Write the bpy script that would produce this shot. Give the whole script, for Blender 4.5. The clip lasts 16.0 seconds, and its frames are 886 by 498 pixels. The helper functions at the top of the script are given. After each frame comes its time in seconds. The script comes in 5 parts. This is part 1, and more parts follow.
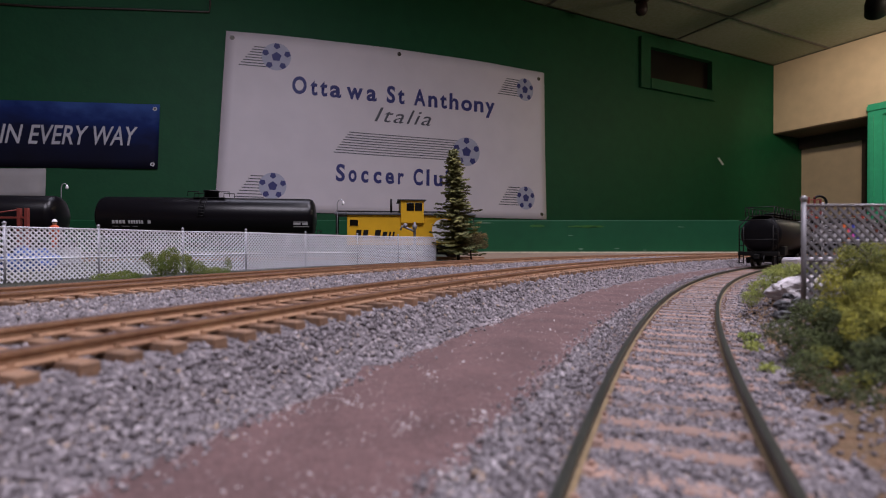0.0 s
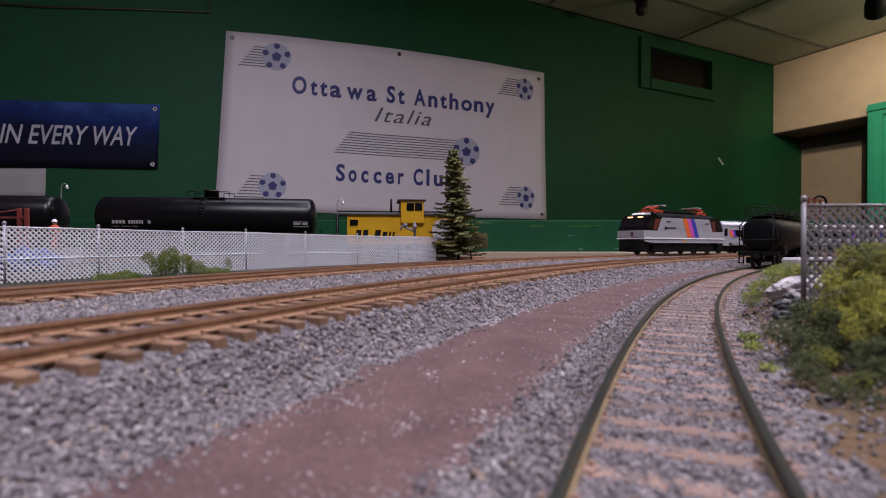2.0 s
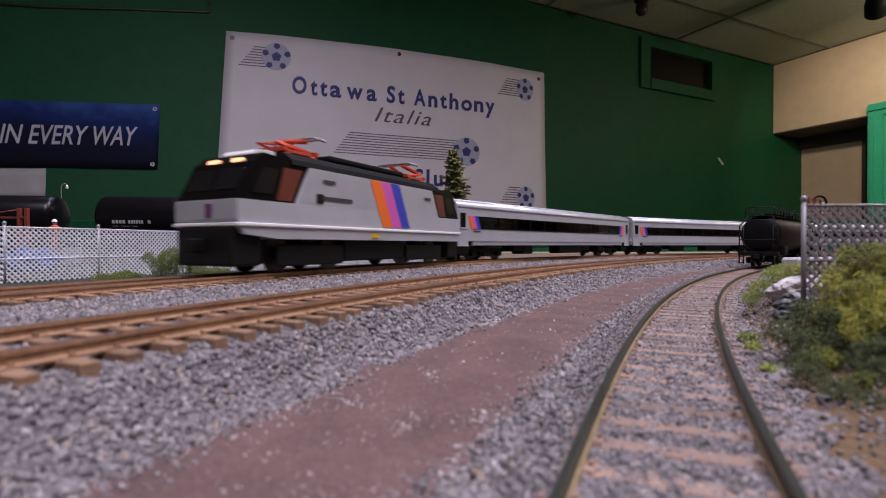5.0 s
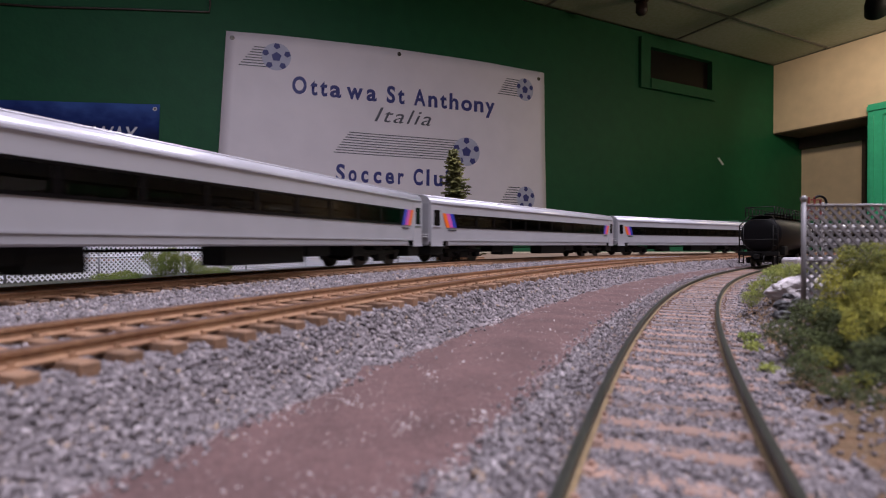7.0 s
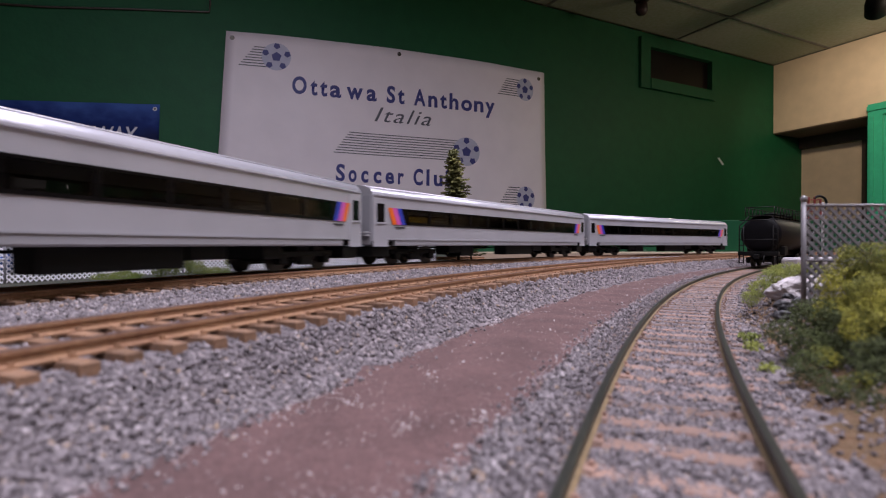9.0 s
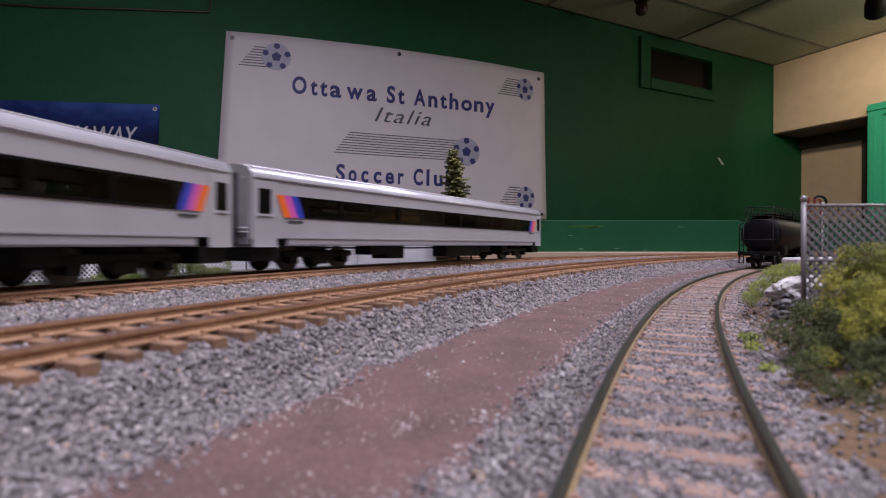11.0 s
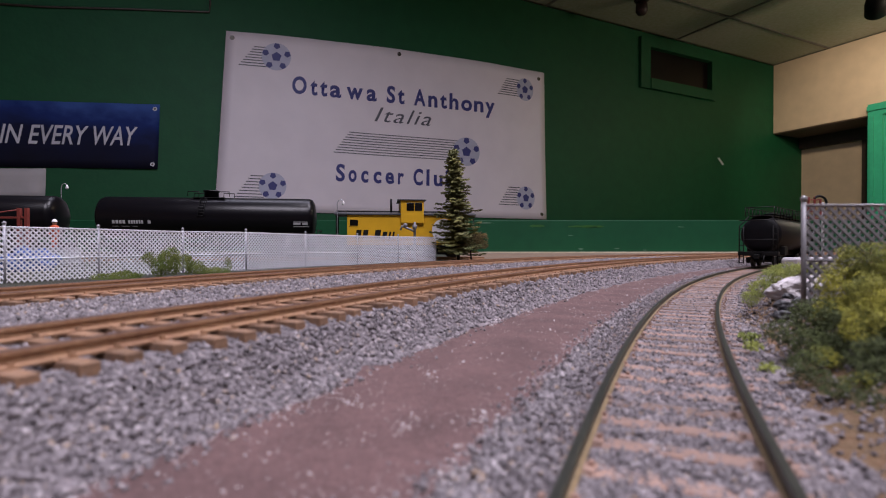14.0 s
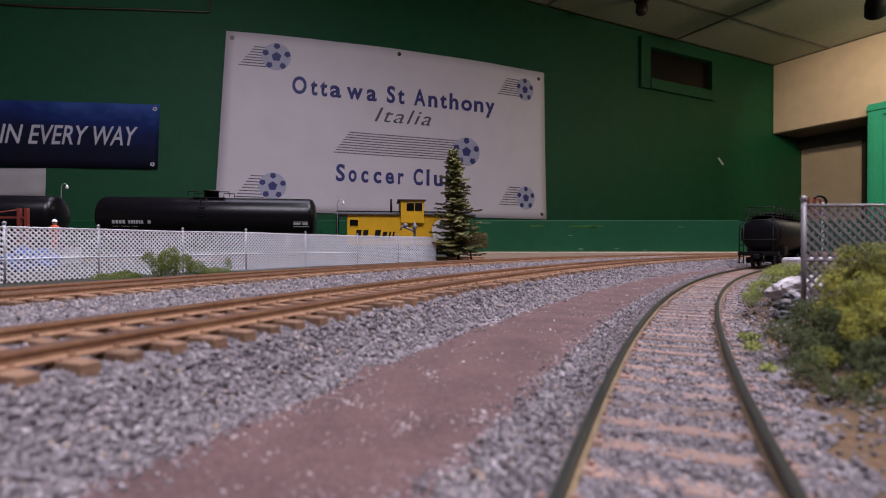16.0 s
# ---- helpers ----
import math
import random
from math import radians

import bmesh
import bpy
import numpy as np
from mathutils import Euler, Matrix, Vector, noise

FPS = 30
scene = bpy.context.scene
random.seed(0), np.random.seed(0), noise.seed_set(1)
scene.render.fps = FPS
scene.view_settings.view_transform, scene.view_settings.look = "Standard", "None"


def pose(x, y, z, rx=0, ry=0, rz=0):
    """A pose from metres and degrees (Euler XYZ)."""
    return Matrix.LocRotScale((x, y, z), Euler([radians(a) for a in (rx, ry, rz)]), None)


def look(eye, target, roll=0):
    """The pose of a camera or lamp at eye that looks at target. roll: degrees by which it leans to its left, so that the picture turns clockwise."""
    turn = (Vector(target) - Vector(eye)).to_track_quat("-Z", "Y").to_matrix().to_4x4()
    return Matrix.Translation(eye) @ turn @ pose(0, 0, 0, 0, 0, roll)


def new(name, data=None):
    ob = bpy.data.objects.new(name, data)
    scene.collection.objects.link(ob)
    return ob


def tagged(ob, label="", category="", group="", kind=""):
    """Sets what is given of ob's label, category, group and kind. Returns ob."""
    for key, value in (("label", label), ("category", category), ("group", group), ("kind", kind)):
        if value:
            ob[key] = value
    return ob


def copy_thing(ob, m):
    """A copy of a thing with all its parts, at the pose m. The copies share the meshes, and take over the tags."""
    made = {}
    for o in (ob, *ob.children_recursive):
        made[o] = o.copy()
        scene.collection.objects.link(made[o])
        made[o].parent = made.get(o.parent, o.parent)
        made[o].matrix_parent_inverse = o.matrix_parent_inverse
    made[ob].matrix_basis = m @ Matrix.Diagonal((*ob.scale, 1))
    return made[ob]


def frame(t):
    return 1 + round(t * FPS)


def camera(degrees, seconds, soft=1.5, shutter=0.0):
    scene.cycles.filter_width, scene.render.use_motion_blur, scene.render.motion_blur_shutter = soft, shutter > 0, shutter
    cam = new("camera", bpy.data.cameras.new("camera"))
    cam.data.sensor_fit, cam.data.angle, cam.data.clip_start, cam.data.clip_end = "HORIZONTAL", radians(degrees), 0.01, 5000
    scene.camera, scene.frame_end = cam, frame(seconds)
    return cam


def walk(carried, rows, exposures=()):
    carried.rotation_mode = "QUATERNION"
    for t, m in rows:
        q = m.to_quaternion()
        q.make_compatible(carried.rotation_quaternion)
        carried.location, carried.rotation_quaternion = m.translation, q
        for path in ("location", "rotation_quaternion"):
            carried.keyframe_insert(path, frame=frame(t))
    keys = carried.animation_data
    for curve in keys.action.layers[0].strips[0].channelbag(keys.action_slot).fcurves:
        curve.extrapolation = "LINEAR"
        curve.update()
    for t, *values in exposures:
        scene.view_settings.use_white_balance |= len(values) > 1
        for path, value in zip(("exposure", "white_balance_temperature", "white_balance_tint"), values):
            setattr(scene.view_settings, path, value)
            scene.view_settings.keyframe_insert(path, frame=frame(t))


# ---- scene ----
MM = 0.001
EYE = 1.02                                   # height of the lens over the room floor
cam = camera(82.12, 16.0, soft=1.0, shutter=0.5)
cam.data.dof.use_dof = True
cam.data.dof.focus_distance = 0.42
cam.data.dof.aperture_fstop = 33.0
walk(cam, [(0.0, pose(0, 0, EYE, 89.554, 0, 0)), (16.0, pose(0, 0, EYE, 89.554, 0, 0))],
     exposures=[(0.0, -0.15), (4.2, -0.12), (6.3, 0.0), (16.0, 0.0)])


# ---------------------------------------------------------------- world and lights
world = bpy.data.worlds.new("room_air")
world.use_nodes = True
scene.world = world
world.node_tree.nodes["Background"].inputs[0].default_value = (0.55, 0.52, 0.6, 1)
world.node_tree.nodes["Background"].inputs[1].default_value = 0.10


def area_lamp(name, x, y, z, sx, sy, watts, colour, target=None):
    data = bpy.data.lights.new(name, "AREA")
    data.shape, data.size, data.size_y = "RECTANGLE", sx, sy
    data.energy, data.color = watts, colour
    ob = new(name, data)
    ob.matrix_world = pose(x, y, z) if target is None else look((x, y, z), target)
    return ob


CEIL = 2.568
area_lamp("ceiling_lamp_light", -0.2, 1.0, CEIL - 0.06, 1.1, 0.5, 8, (0.92, 0.90, 1.14))
area_lamp("ceiling_lamp_light", 0.2, -0.55, CEIL - 0.06, 1.1, 0.5, 32, (0.96, 0.90, 1.06))
area_lamp("ceiling_lamp_light", 0.75, 0.4, CEIL - 0.06, 1.1, 0.5, 25, (0.96, 0.90, 1.06))
spot = bpy.data.lights.new("spotlight_light", "SPOT")
spot.energy, spot.color, spot.shadow_soft_size = 27, (1.0, 0.85, 0.68), 0.03
spot.spot_size, spot.spot_blend = radians(96), 0.8
new("spotlight_light", spot).matrix_world = look((2.485, 2.927, CEIL - 0.262), (3.4, 4.05, 1.75))
# Added warm fill for the beige wall and door; no lamp is known there.
pendant = bpy.data.lights.new("pendant_lamp_light", "POINT")
pendant.energy, pendant.color, pendant.shadow_soft_size = 19, (1.0, 0.84, 0.66), 0.06
new("pendant_lamp_light", pendant).location = (2.95, 2.3, CEIL - 0.42)


# ---------------------------------------------------------------- materials
def mat(name, colour, rough=0.6, metal=0.0, vary=0.25, scale=300.0, bump=0.0, bscale=None, second=None,
        island=False, each=0.0, coat=0.0, spec=0.5, big=0.0):
    """Procedural surface: base colour varied by fine and coarse noise, with relief."""
    m = bpy.data.materials.new(name)
    m.use_nodes = True
    t = m.node_tree
    N, L = t.nodes, t.links
    b = N["Principled BSDF"]
    b.inputs["Roughness"].default_value = rough
    b.inputs["Metallic"].default_value = metal
    b.inputs["Coat Weight"].default_value = coat
    b.inputs["Specular IOR Level"].default_value = spec
    tc = N.new("ShaderNodeTexCoord")
    n1 = N.new("ShaderNodeTexNoise")
    n1.inputs["Scale"].default_value, n1.inputs["Detail"].default_value = scale, 6
    L.new(tc.outputs["Object"], n1.inputs["Vector"])
    n2 = N.new("ShaderNodeTexNoise")
    n2.inputs["Scale"].default_value, n2.inputs["Detail"].default_value = (big or scale / 9), 3
    L.new(tc.outputs["Object"], n2.inputs["Vector"])
    c2 = second or tuple(v * 0.55 for v in colour)
    ramp = N.new("ShaderNodeMix")
    ramp.data_type = "RGBA"
    ramp.inputs["A"].default_value = (*colour, 1)
    ramp.inputs["B"].default_value = (*c2, 1)
    add = N.new("ShaderNodeMath")
    add.operation = "ADD"
    L.new(n1.outputs["Fac"], add.inputs[0])
    L.new(n2.outputs["Fac"], add.inputs[1])
    rng = N.new("ShaderNodeMapRange")
    rng.inputs["From Min"].default_value, rng.inputs["From Max"].default_value = 0.72, 1.28
    rng.inputs["To Min"].default_value, rng.inputs["To Max"].default_value = 0.0, min(1.0, vary * 2)
    L.new(add.outputs[0], rng.inputs["Value"])
    L.new(rng.outputs[0], ramp.inputs["Factor"])
    out = ramp.outputs["Result"]
    if island or each:
        if island:
            g = N.new("ShaderNodeNewGeometry").outputs["Random Per Island"]
        else:
            g = N.new("ShaderNodeObjectInfo").outputs["Random"]
        hsv = N.new("ShaderNodeHueSaturation")
        r2 = N.new("ShaderNodeMapRange")
        amount = each or 0.5
        r2.inputs["To Min"].default_value, r2.inputs["To Max"].default_value = 1 - amount, 1 + amount
        L.new(g, r2.inputs["Value"])
        L.new(r2.outputs[0], hsv.inputs["Value"])
        L.new(out, hsv.inputs["Color"])
        out = hsv.outputs[0]
    L.new(out, b.inputs["Base Color"])
    if bump:
        n3 = N.new("ShaderNodeTexNoise")
        n3.inputs["Scale"].default_value, n3.inputs["Detail"].default_value = (bscale or scale), 4
        L.new(tc.outputs["Object"], n3.inputs["Vector"])
        bp = N.new("ShaderNodeBump")
        bp.inputs["Strength"].default_value, bp.inputs["Distance"].default_value = 0.8, bump
        L.new(n3.outputs["Fac"], bp.inputs["Height"])
        L.new(bp.outputs[0], b.inputs["Normal"])
    return m


def stone_mat(name, stops, rough=0.85):
    """Mixed stones: every island takes its own tone from the ramp."""
    m = bpy.data.materials.new(name)
    m.use_nodes = True
    N, L = m.node_tree.nodes, m.node_tree.links
    b = N["Principled BSDF"]
    b.inputs["Roughness"].default_value = rough
    g = N.new("ShaderNodeNewGeometry")
    r = N.new("ShaderNodeValToRGB")
    r.color_ramp.interpolation = "LINEAR"
    while len(r.color_ramp.elements) < len(stops):
        r.color_ramp.elements.new(0.5)
    for el, (p, c) in zip(r.color_ramp.elements, stops):
        el.position, el.color = p, (*c, 1)
    tc = N.new("ShaderNodeTexCoord")
    n = N.new("ShaderNodeTexNoise")
    n.inputs["Scale"].default_value = 1800
    L.new(tc.outputs["Object"], n.inputs["Vector"])
    mix = N.new("ShaderNodeMix")
    mix.data_type, mix.blend_type = "RGBA", "OVERLAY"
    mix.inputs["Factor"].default_value = 0.5
    L.new(g.outputs["Random Per Island"], r.inputs["Fac"])
    L.new(r.outputs["Color"], mix.inputs["A"])
    L.new(n.outputs["Fac"], mix.inputs["B"])
    hs = N.new("ShaderNodeHueSaturation")
    hs.inputs["Saturation"].default_value = 0.8
    L.new(mix.outputs["Result"], hs.inputs["Color"])
    L.new(hs.outputs[0], b.inputs["Base Color"])
    return m


def ballast_ground_mat():
    """Loose grey stone bed: cells with tones and relief of their own."""
    m = bpy.data.materials.new("ballast_bed")
    m.use_nodes = True
    N, L = m.node_tree.nodes, m.node_tree.links
    b = N["Principled BSDF"]
    b.inputs["Roughness"].default_value = 0.9
    tc = N.new("ShaderNodeTexCoord")
    v = N.new("ShaderNodeTexVoronoi")
    v.inputs["Scale"].default_value = 850
    L.new(tc.outputs["Object"], v.inputs["Vector"])
    bw = N.new("ShaderNodeRGBToBW")
    L.new(v.outputs["Color"], bw.inputs[0])
    r = N.new("ShaderNodeValToRGB")
    stops = [(0.15, (0.09, 0.078, 0.083)), (0.45, (0.17, 0.147, 0.155)), (0.7, (0.23, 0.2, 0.21)), (0.92, (0.36, 0.315, 0.325))]
    while len(r.color_ramp.elements) < 4:
        r.color_ramp.elements.new(0.5)
    for el, (p, c) in zip(r.color_ramp.elements, stops):
        el.position, el.color = p, (*c, 1)
    L.new(bw.outputs[0], r.inputs["Fac"])
    L.new(r.outputs[0], b.inputs["Base Color"])
    bp = N.new("ShaderNodeBump")
    bp.invert = True
    bp.inputs["Distance"].default_value = 0.0007
    L.new(v.outputs["Distance"], bp.inputs["Height"])
    L.new(bp.outputs[0], b.inputs["Normal"])
    return m


def glow_mat(name, colour, strength):
    m = bpy.data.materials.new(name)
    m.use_nodes = True
    b = m.node_tree.nodes["Principled BSDF"]
    b.inputs["Base Color"].default_value = (*colour, 1)
    b.inputs["Emission Color"].default_value = (*colour, 1)
    b.inputs["Emission Strength"].default_value = strength
    return m


M_GREEN = mat("green_wall_paint", (0.008, 0.092, 0.034), 0.6, vary=0.35, scale=14, bump=0.001, bscale=60, big=1.2, second=(0.005, 0.064, 0.025), spec=0.3)
M_TRIM = mat("green_trim_paint", (0.05, 0.46, 0.27), 0.35, vary=0.2, scale=30, bump=0.0004)
M_BEIGE = mat("beige_wall_paint", (0.72, 0.55, 0.38), 0.7, vary=0.15, scale=12, bump=0.0006, bscale=90, big=1.5)
M_TILE = mat("ceiling_tile_fibre", (0.40, 0.38, 0.31), 0.9, vary=0.5, scale=40, bump=0.001, bscale=220, big=1.3, second=(0.3, 0.31, 0.2))
M_BAR = mat("ceiling_grid_metal", (0.15, 0.14, 0.12), 0.5, vary=0.15, scale=30)
M_FLOOR = mat("floor_vinyl", (0.22, 0.2, 0.18), 0.4, vary=0.3, scale=20)
# Jamb wood, used too for the shadow strip high in the alcove.
M_DARKWOODSHADE = mat("dark_wood_and_shade", (0.06, 0.04, 0.03), 0.5, vary=0.4, scale=40)
# Brown in place of the shade below the soffit.
M_SOFFITSHADE = mat("brown_soffit_shade", (0.14, 0.085, 0.055), 0.6, vary=0.4, scale=30, bump=0.0004)
M_TABLE = mat("plywood", (0.4, 0.28, 0.16), 0.6, vary=0.3, scale=60)
M_PELMET = mat("green_board_paint", (0.006, 0.07, 0.027), 0.55, vary=0.4, scale=45, bump=0.0004, bscale=25, big=8, second=(0.004, 0.05, 0.02), spec=0.25)
M_CREAM = mat("cream_edge_strip", (0.62, 0.55, 0.4), 0.6, vary=0.3, scale=120)
M_VINYL = mat("white_banner_vinyl", (0.82, 0.76, 0.82), 0.5, vary=0.25, scale=9, bump=0.0015, bscale=5, second=(0.7, 0.65, 0.71), big=2.2)
M_INK = mat("navy_print_ink", (0.035, 0.04, 0.21), 0.5, vary=0.15, scale=20)
M_INKGREY = mat("grey_print_ink", (0.1, 0.1, 0.13), 0.5, vary=0.15, scale=20)
M_BALL = mat("pale_blue_print_ink", (0.5, 0.51, 0.66), 0.5, vary=0.15, scale=30)
M_GROMMET = mat("dark_brass_grommet", (0.1, 0.09, 0.08), 0.4, 0.8, vary=0.2)


def print_mat():
    """Blue print that fades to navy at the lower edge, with pale wisps."""
    m = bpy.data.materials.new("navy_gradient_print")
    m.use_nodes = True
    N, L = m.node_tree.nodes, m.node_tree.links
    b = N["Principled BSDF"]
    b.inputs["Roughness"].default_value = 0.75
    b.inputs["Specular IOR Level"].default_value = 0.2
    tc = N.new("ShaderNodeTexCoord")
    sep = N.new("ShaderNodeSeparateXYZ")
    L.new(tc.outputs["Generated"], sep.inputs[0])
    n = N.new("ShaderNodeTexNoise")
    n.inputs["Scale"].default_value, n.inputs["Detail"].default_value = 4.0, 6
    L.new(tc.outputs["Generated"], n.inputs["Vector"])
    k = N.new("ShaderNodeMath")
    k.operation = "MULTIPLY_ADD"
    k.inputs[1].default_value = 0.55
    L.new(n.outputs["Fac"], k.inputs[0])
    L.new(sep.outputs["Z"], k.inputs[2])
    r = N.new("ShaderNodeValToRGB")
    stops = [(0.35, (0.004, 0.004, 0.014)), (0.75, (0.006, 0.009, 0.04)), (1.0, (0.012, 0.03, 0.16)), (1.25, (0.05, 0.11, 0.36))]
    while len(r.color_ramp.elements) < 4:
        r.color_ramp.elements.new(0.5)
    for el, (p, col) in zip(r.color_ramp.elements, stops):
        el.position, el.color = min(1.0, p / 1.3), (*col, 1)
    sc = N.new("ShaderNodeMath")
    sc.operation = "DIVIDE"
    sc.inputs[1].default_value = 1.3
    L.new(k.outputs[0], sc.inputs[0])
    L.new(sc.outputs[0], r.inputs["Fac"])
    L.new(r.outputs[0], b.inputs["Base Color"])
    return m


M_SKYPRINT = print_mat()


def tinted_mat(name, tint):
    """Thin tinted window plastic that one can look through."""
    m = bpy.data.materials.new(name)
    m.use_nodes = True
    N, L = m.node_tree.nodes, m.node_tree.links
    N.remove(N["Principled BSDF"])
    tr = N.new("ShaderNodeBsdfTransparent")
    tr.inputs["Color"].default_value = (*tint, 1)
    gl = N.new("ShaderNodeBsdfGlossy")
    gl.inputs["Roughness"].default_value = 0.08
    fr = N.new("ShaderNodeFresnel")
    fr.inputs["IOR"].default_value = 1.22
    mx = N.new("ShaderNodeMixShader")
    L.new(fr.outputs[0], mx.inputs[0])
    L.new(tr.outputs[0], mx.inputs[1])
    L.new(gl.outputs[0], mx.inputs[2])
    L.new(mx.outputs[0], N["Material Output"].inputs["Surface"])
    return m


M_TINT = tinted_mat("smoked_see_through_window", (0.5, 0.5, 0.48))
M_PALE = mat("pale_print", (0.6, 0.6, 0.68), 0.5, vary=0.2, scale=20)
M_CARD = mat("grey_card", (0.5, 0.48, 0.5), 0.7, vary=0.15, scale=20)
M_GLASSDARK = mat("dark_window_glass", (0.010, 0.005, 0.005), 0.3, vary=0.5, scale=8, second=(0.004, 0.003, 0.003), spec=0.3)
M_BALLAST = ballast_ground_mat()
M_STONES = stone_mat("grey_ballast_stones", [(0.0, (0.115, 0.098, 0.106)), (0.2, (0.152, 0.13, 0.14)), (0.5, (0.2, 0.172, 0.185)),
                                             (0.8, (0.25, 0.217, 0.231)), (0.95, (0.38, 0.335, 0.345)), (0.99, (0.33, 0.22, 0.14))])
M_STONESWARM = stone_mat("mauve_brown_ballast_stones", [(0.0, (0.07, 0.055, 0.055)), (0.2, (0.145, 0.118, 0.12)), (0.5, (0.2, 0.17, 0.17)),
                                                        (0.75, (0.26, 0.215, 0.207)), (0.92, (0.4, 0.35, 0.35)), (0.97, (0.36, 0.22, 0.15))])
M_DIRT = mat("mauve_brown_dirt", (0.155, 0.09, 0.086), 0.95, vary=0.5, scale=900, bump=0.0005, bscale=2200, big=90, second=(0.09, 0.053, 0.051))
M_SOIL = mat("tan_soil", (0.16, 0.09, 0.047), 0.95, vary=0.6, scale=400, bump=0.0012, bscale=900, second=(0.12, 0.08, 0.04))
M_EARTH = mat("dark_earth_scatter", (0.035, 0.032, 0.022), 0.95, vary=0.6, scale=300, bump=0.0008, bscale=900, second=(0.015, 0.022, 0.01))
M_FARTAN = mat("tan_scatter", (0.2, 0.14, 0.09), 0.95, vary=0.6, scale=300, bump=0.0006, bscale=900, second=(0.12, 0.085, 0.06))
M_SPECK = stone_mat("pale_grit", [(0.0, (0.2, 0.12, 0.11)), (0.5, (0.4, 0.33, 0.33)), (1.0, (0.7, 0.66, 0.66))])
M_RUST = mat("rust_painted_rail", (0.40, 0.235, 0.13), 0.65, 0.05, vary=0.6, scale=900, second=(0.25, 0.13, 0.075), bump=0.0001, bscale=2500)
M_RAILTOP = mat("dull_rail_head", (0.115, 0.055, 0.036), 0.5, 0.2, vary=0.4, scale=700)
M_FOOT = mat("tan_stained_rail_foot", (0.27, 0.19, 0.10), 0.8, vary=0.5, scale=600, second=(0.15, 0.11, 0.06))
M_OLIVE = mat("olive_weathered_rail", (0.09, 0.08, 0.045), 0.55, 0.2, vary=0.6, scale=500, second=(0.03, 0.033, 0.027))
M_OLIVETOP = mat("dark_olive_rail_head", (0.05, 0.052, 0.042), 0.42, 0.4, vary=0.4, scale=400)
M_TIE = mat("brown_wooden_tie", (0.36, 0.2, 0.11), 0.85, vary=0.5, scale=800, bump=0.0002, bscale=1800, each=0.3, second=(0.2, 0.125, 0.085))
M_TIEPALE = mat("pale_pinkish_tie", (0.32, 0.195, 0.145), 0.85, vary=0.6, scale=700, bump=0.0003, bscale=1400, each=0.3, second=(0.17, 0.125, 0.11))
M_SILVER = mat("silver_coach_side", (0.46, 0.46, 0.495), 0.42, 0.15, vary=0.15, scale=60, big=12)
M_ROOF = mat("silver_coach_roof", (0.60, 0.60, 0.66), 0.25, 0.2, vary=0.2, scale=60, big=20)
M_LOWER = mat("grey_coach_sill", (0.4, 0.4, 0.43), 0.4, 0.15, vary=0.15, scale=80)
M_BLACK = mat("black_glazing", (0.006, 0.0055, 0.006), 0.2, vary=0.3, scale=60, spec=0.15)
M_PANE = mat("smoked_window_pane", (0.008, 0.0075, 0.008), 0.14, vary=0.4, scale=90, each=0.5, spec=0.35)
M_UNDER = mat("matt_black_running_gear", (0.006, 0.006, 0.006), 0.6, vary=0.4, scale=200, spec=0.2)
M_WHEEL = mat("dark_steel_wheel", (0.08, 0.07, 0.065), 0.4, 0.7, vary=0.3, scale=200)
M_SEAT = mat("grey_seat_plastic", (0.3, 0.28, 0.3), 0.6, vary=0.2, scale=200)
M_RUBBER = mat("dark_grey_bellows", (0.045, 0.045, 0.055), 0.6, vary=0.3, scale=200)
M_ORANGE = mat("orange_stripe", (0.85, 0.16, 0.02), 0.4, vary=0.05)
M_MAGENTA = mat("magenta_stripe", (0.62, 0.1, 0.42), 0.4, vary=0.05)
M_BLUE = mat("blue_stripe", (0.03, 0.05, 0.42), 0.4, vary=0.05)
M_NOSE = mat("dull_purple_mark", (0.12, 0.03, 0.13), 0.4, vary=0.1)
M_RED = mat("red_pantograph_paint", (0.55, 0.06, 0.025), 0.45, vary=0.25, scale=300)
M_DULLRED = mat("faded_dark_red_paint", (0.24, 0.04, 0.03), 0.55, vary=0.4, scale=300)
M_CABRED = mat("brown_red_cab_panel", (0.14, 0.03, 0.018), 0.4, vary=0.4, scale=100)
M_LOCOROOF = mat("black_loco_roof", (0.006, 0.006, 0.007), 0.75, vary=0.3, scale=150, spec=0.15)
M_WHITE = mat("white_paint", (0.78, 0.77, 0.78), 0.4, vary=0.1, scale=60)
M_LAMPWARM = glow_mat("warm_headlight", (1.0, 0.45, 0.22), 1.6)
M_TANKBLACK = mat("satin_black_tank", (0.0045, 0.004, 0.006), 0.3, vary=0.4, scale=120, spec=0.25)
M_TANKOLD = mat("weathered_black_tank", (0.004, 0.004, 0.005), 0.5, vary=0.5, scale=120, second=(0.007, 0.007, 0.009), spec=0.12)
M_YELLOW = mat("yellow_caboose_paint", (0.72, 0.4, 0.012), 0.45, vary=0.15, scale=120)
M_GREYROOF = mat("dark_grey_roof", (0.05, 0.05, 0.055), 0.6, vary=0.4, scale=200)
M_FENCE = mat("silver_white_plastic", (0.93, 0.93, 1.0), 0.28, 0.05, vary=0.15, scale=200)
M_FENCEPOST = mat("grey_plastic_post", (0.36, 0.36, 0.4), 0.4, 0.1, vary=0.2, scale=200)
M_FENCEDARK = mat("dull_grey_plastic", (0.3, 0.29, 0.31), 0.45, 0.2, vary=0.3, scale=200)
M_PLASTER = mat("white_plaster_rock", (0.6, 0.56, 0.56), 0.9, vary=0.6, scale=180, bump=0.0015, bscale=350, second=(0.25, 0.23, 0.25))
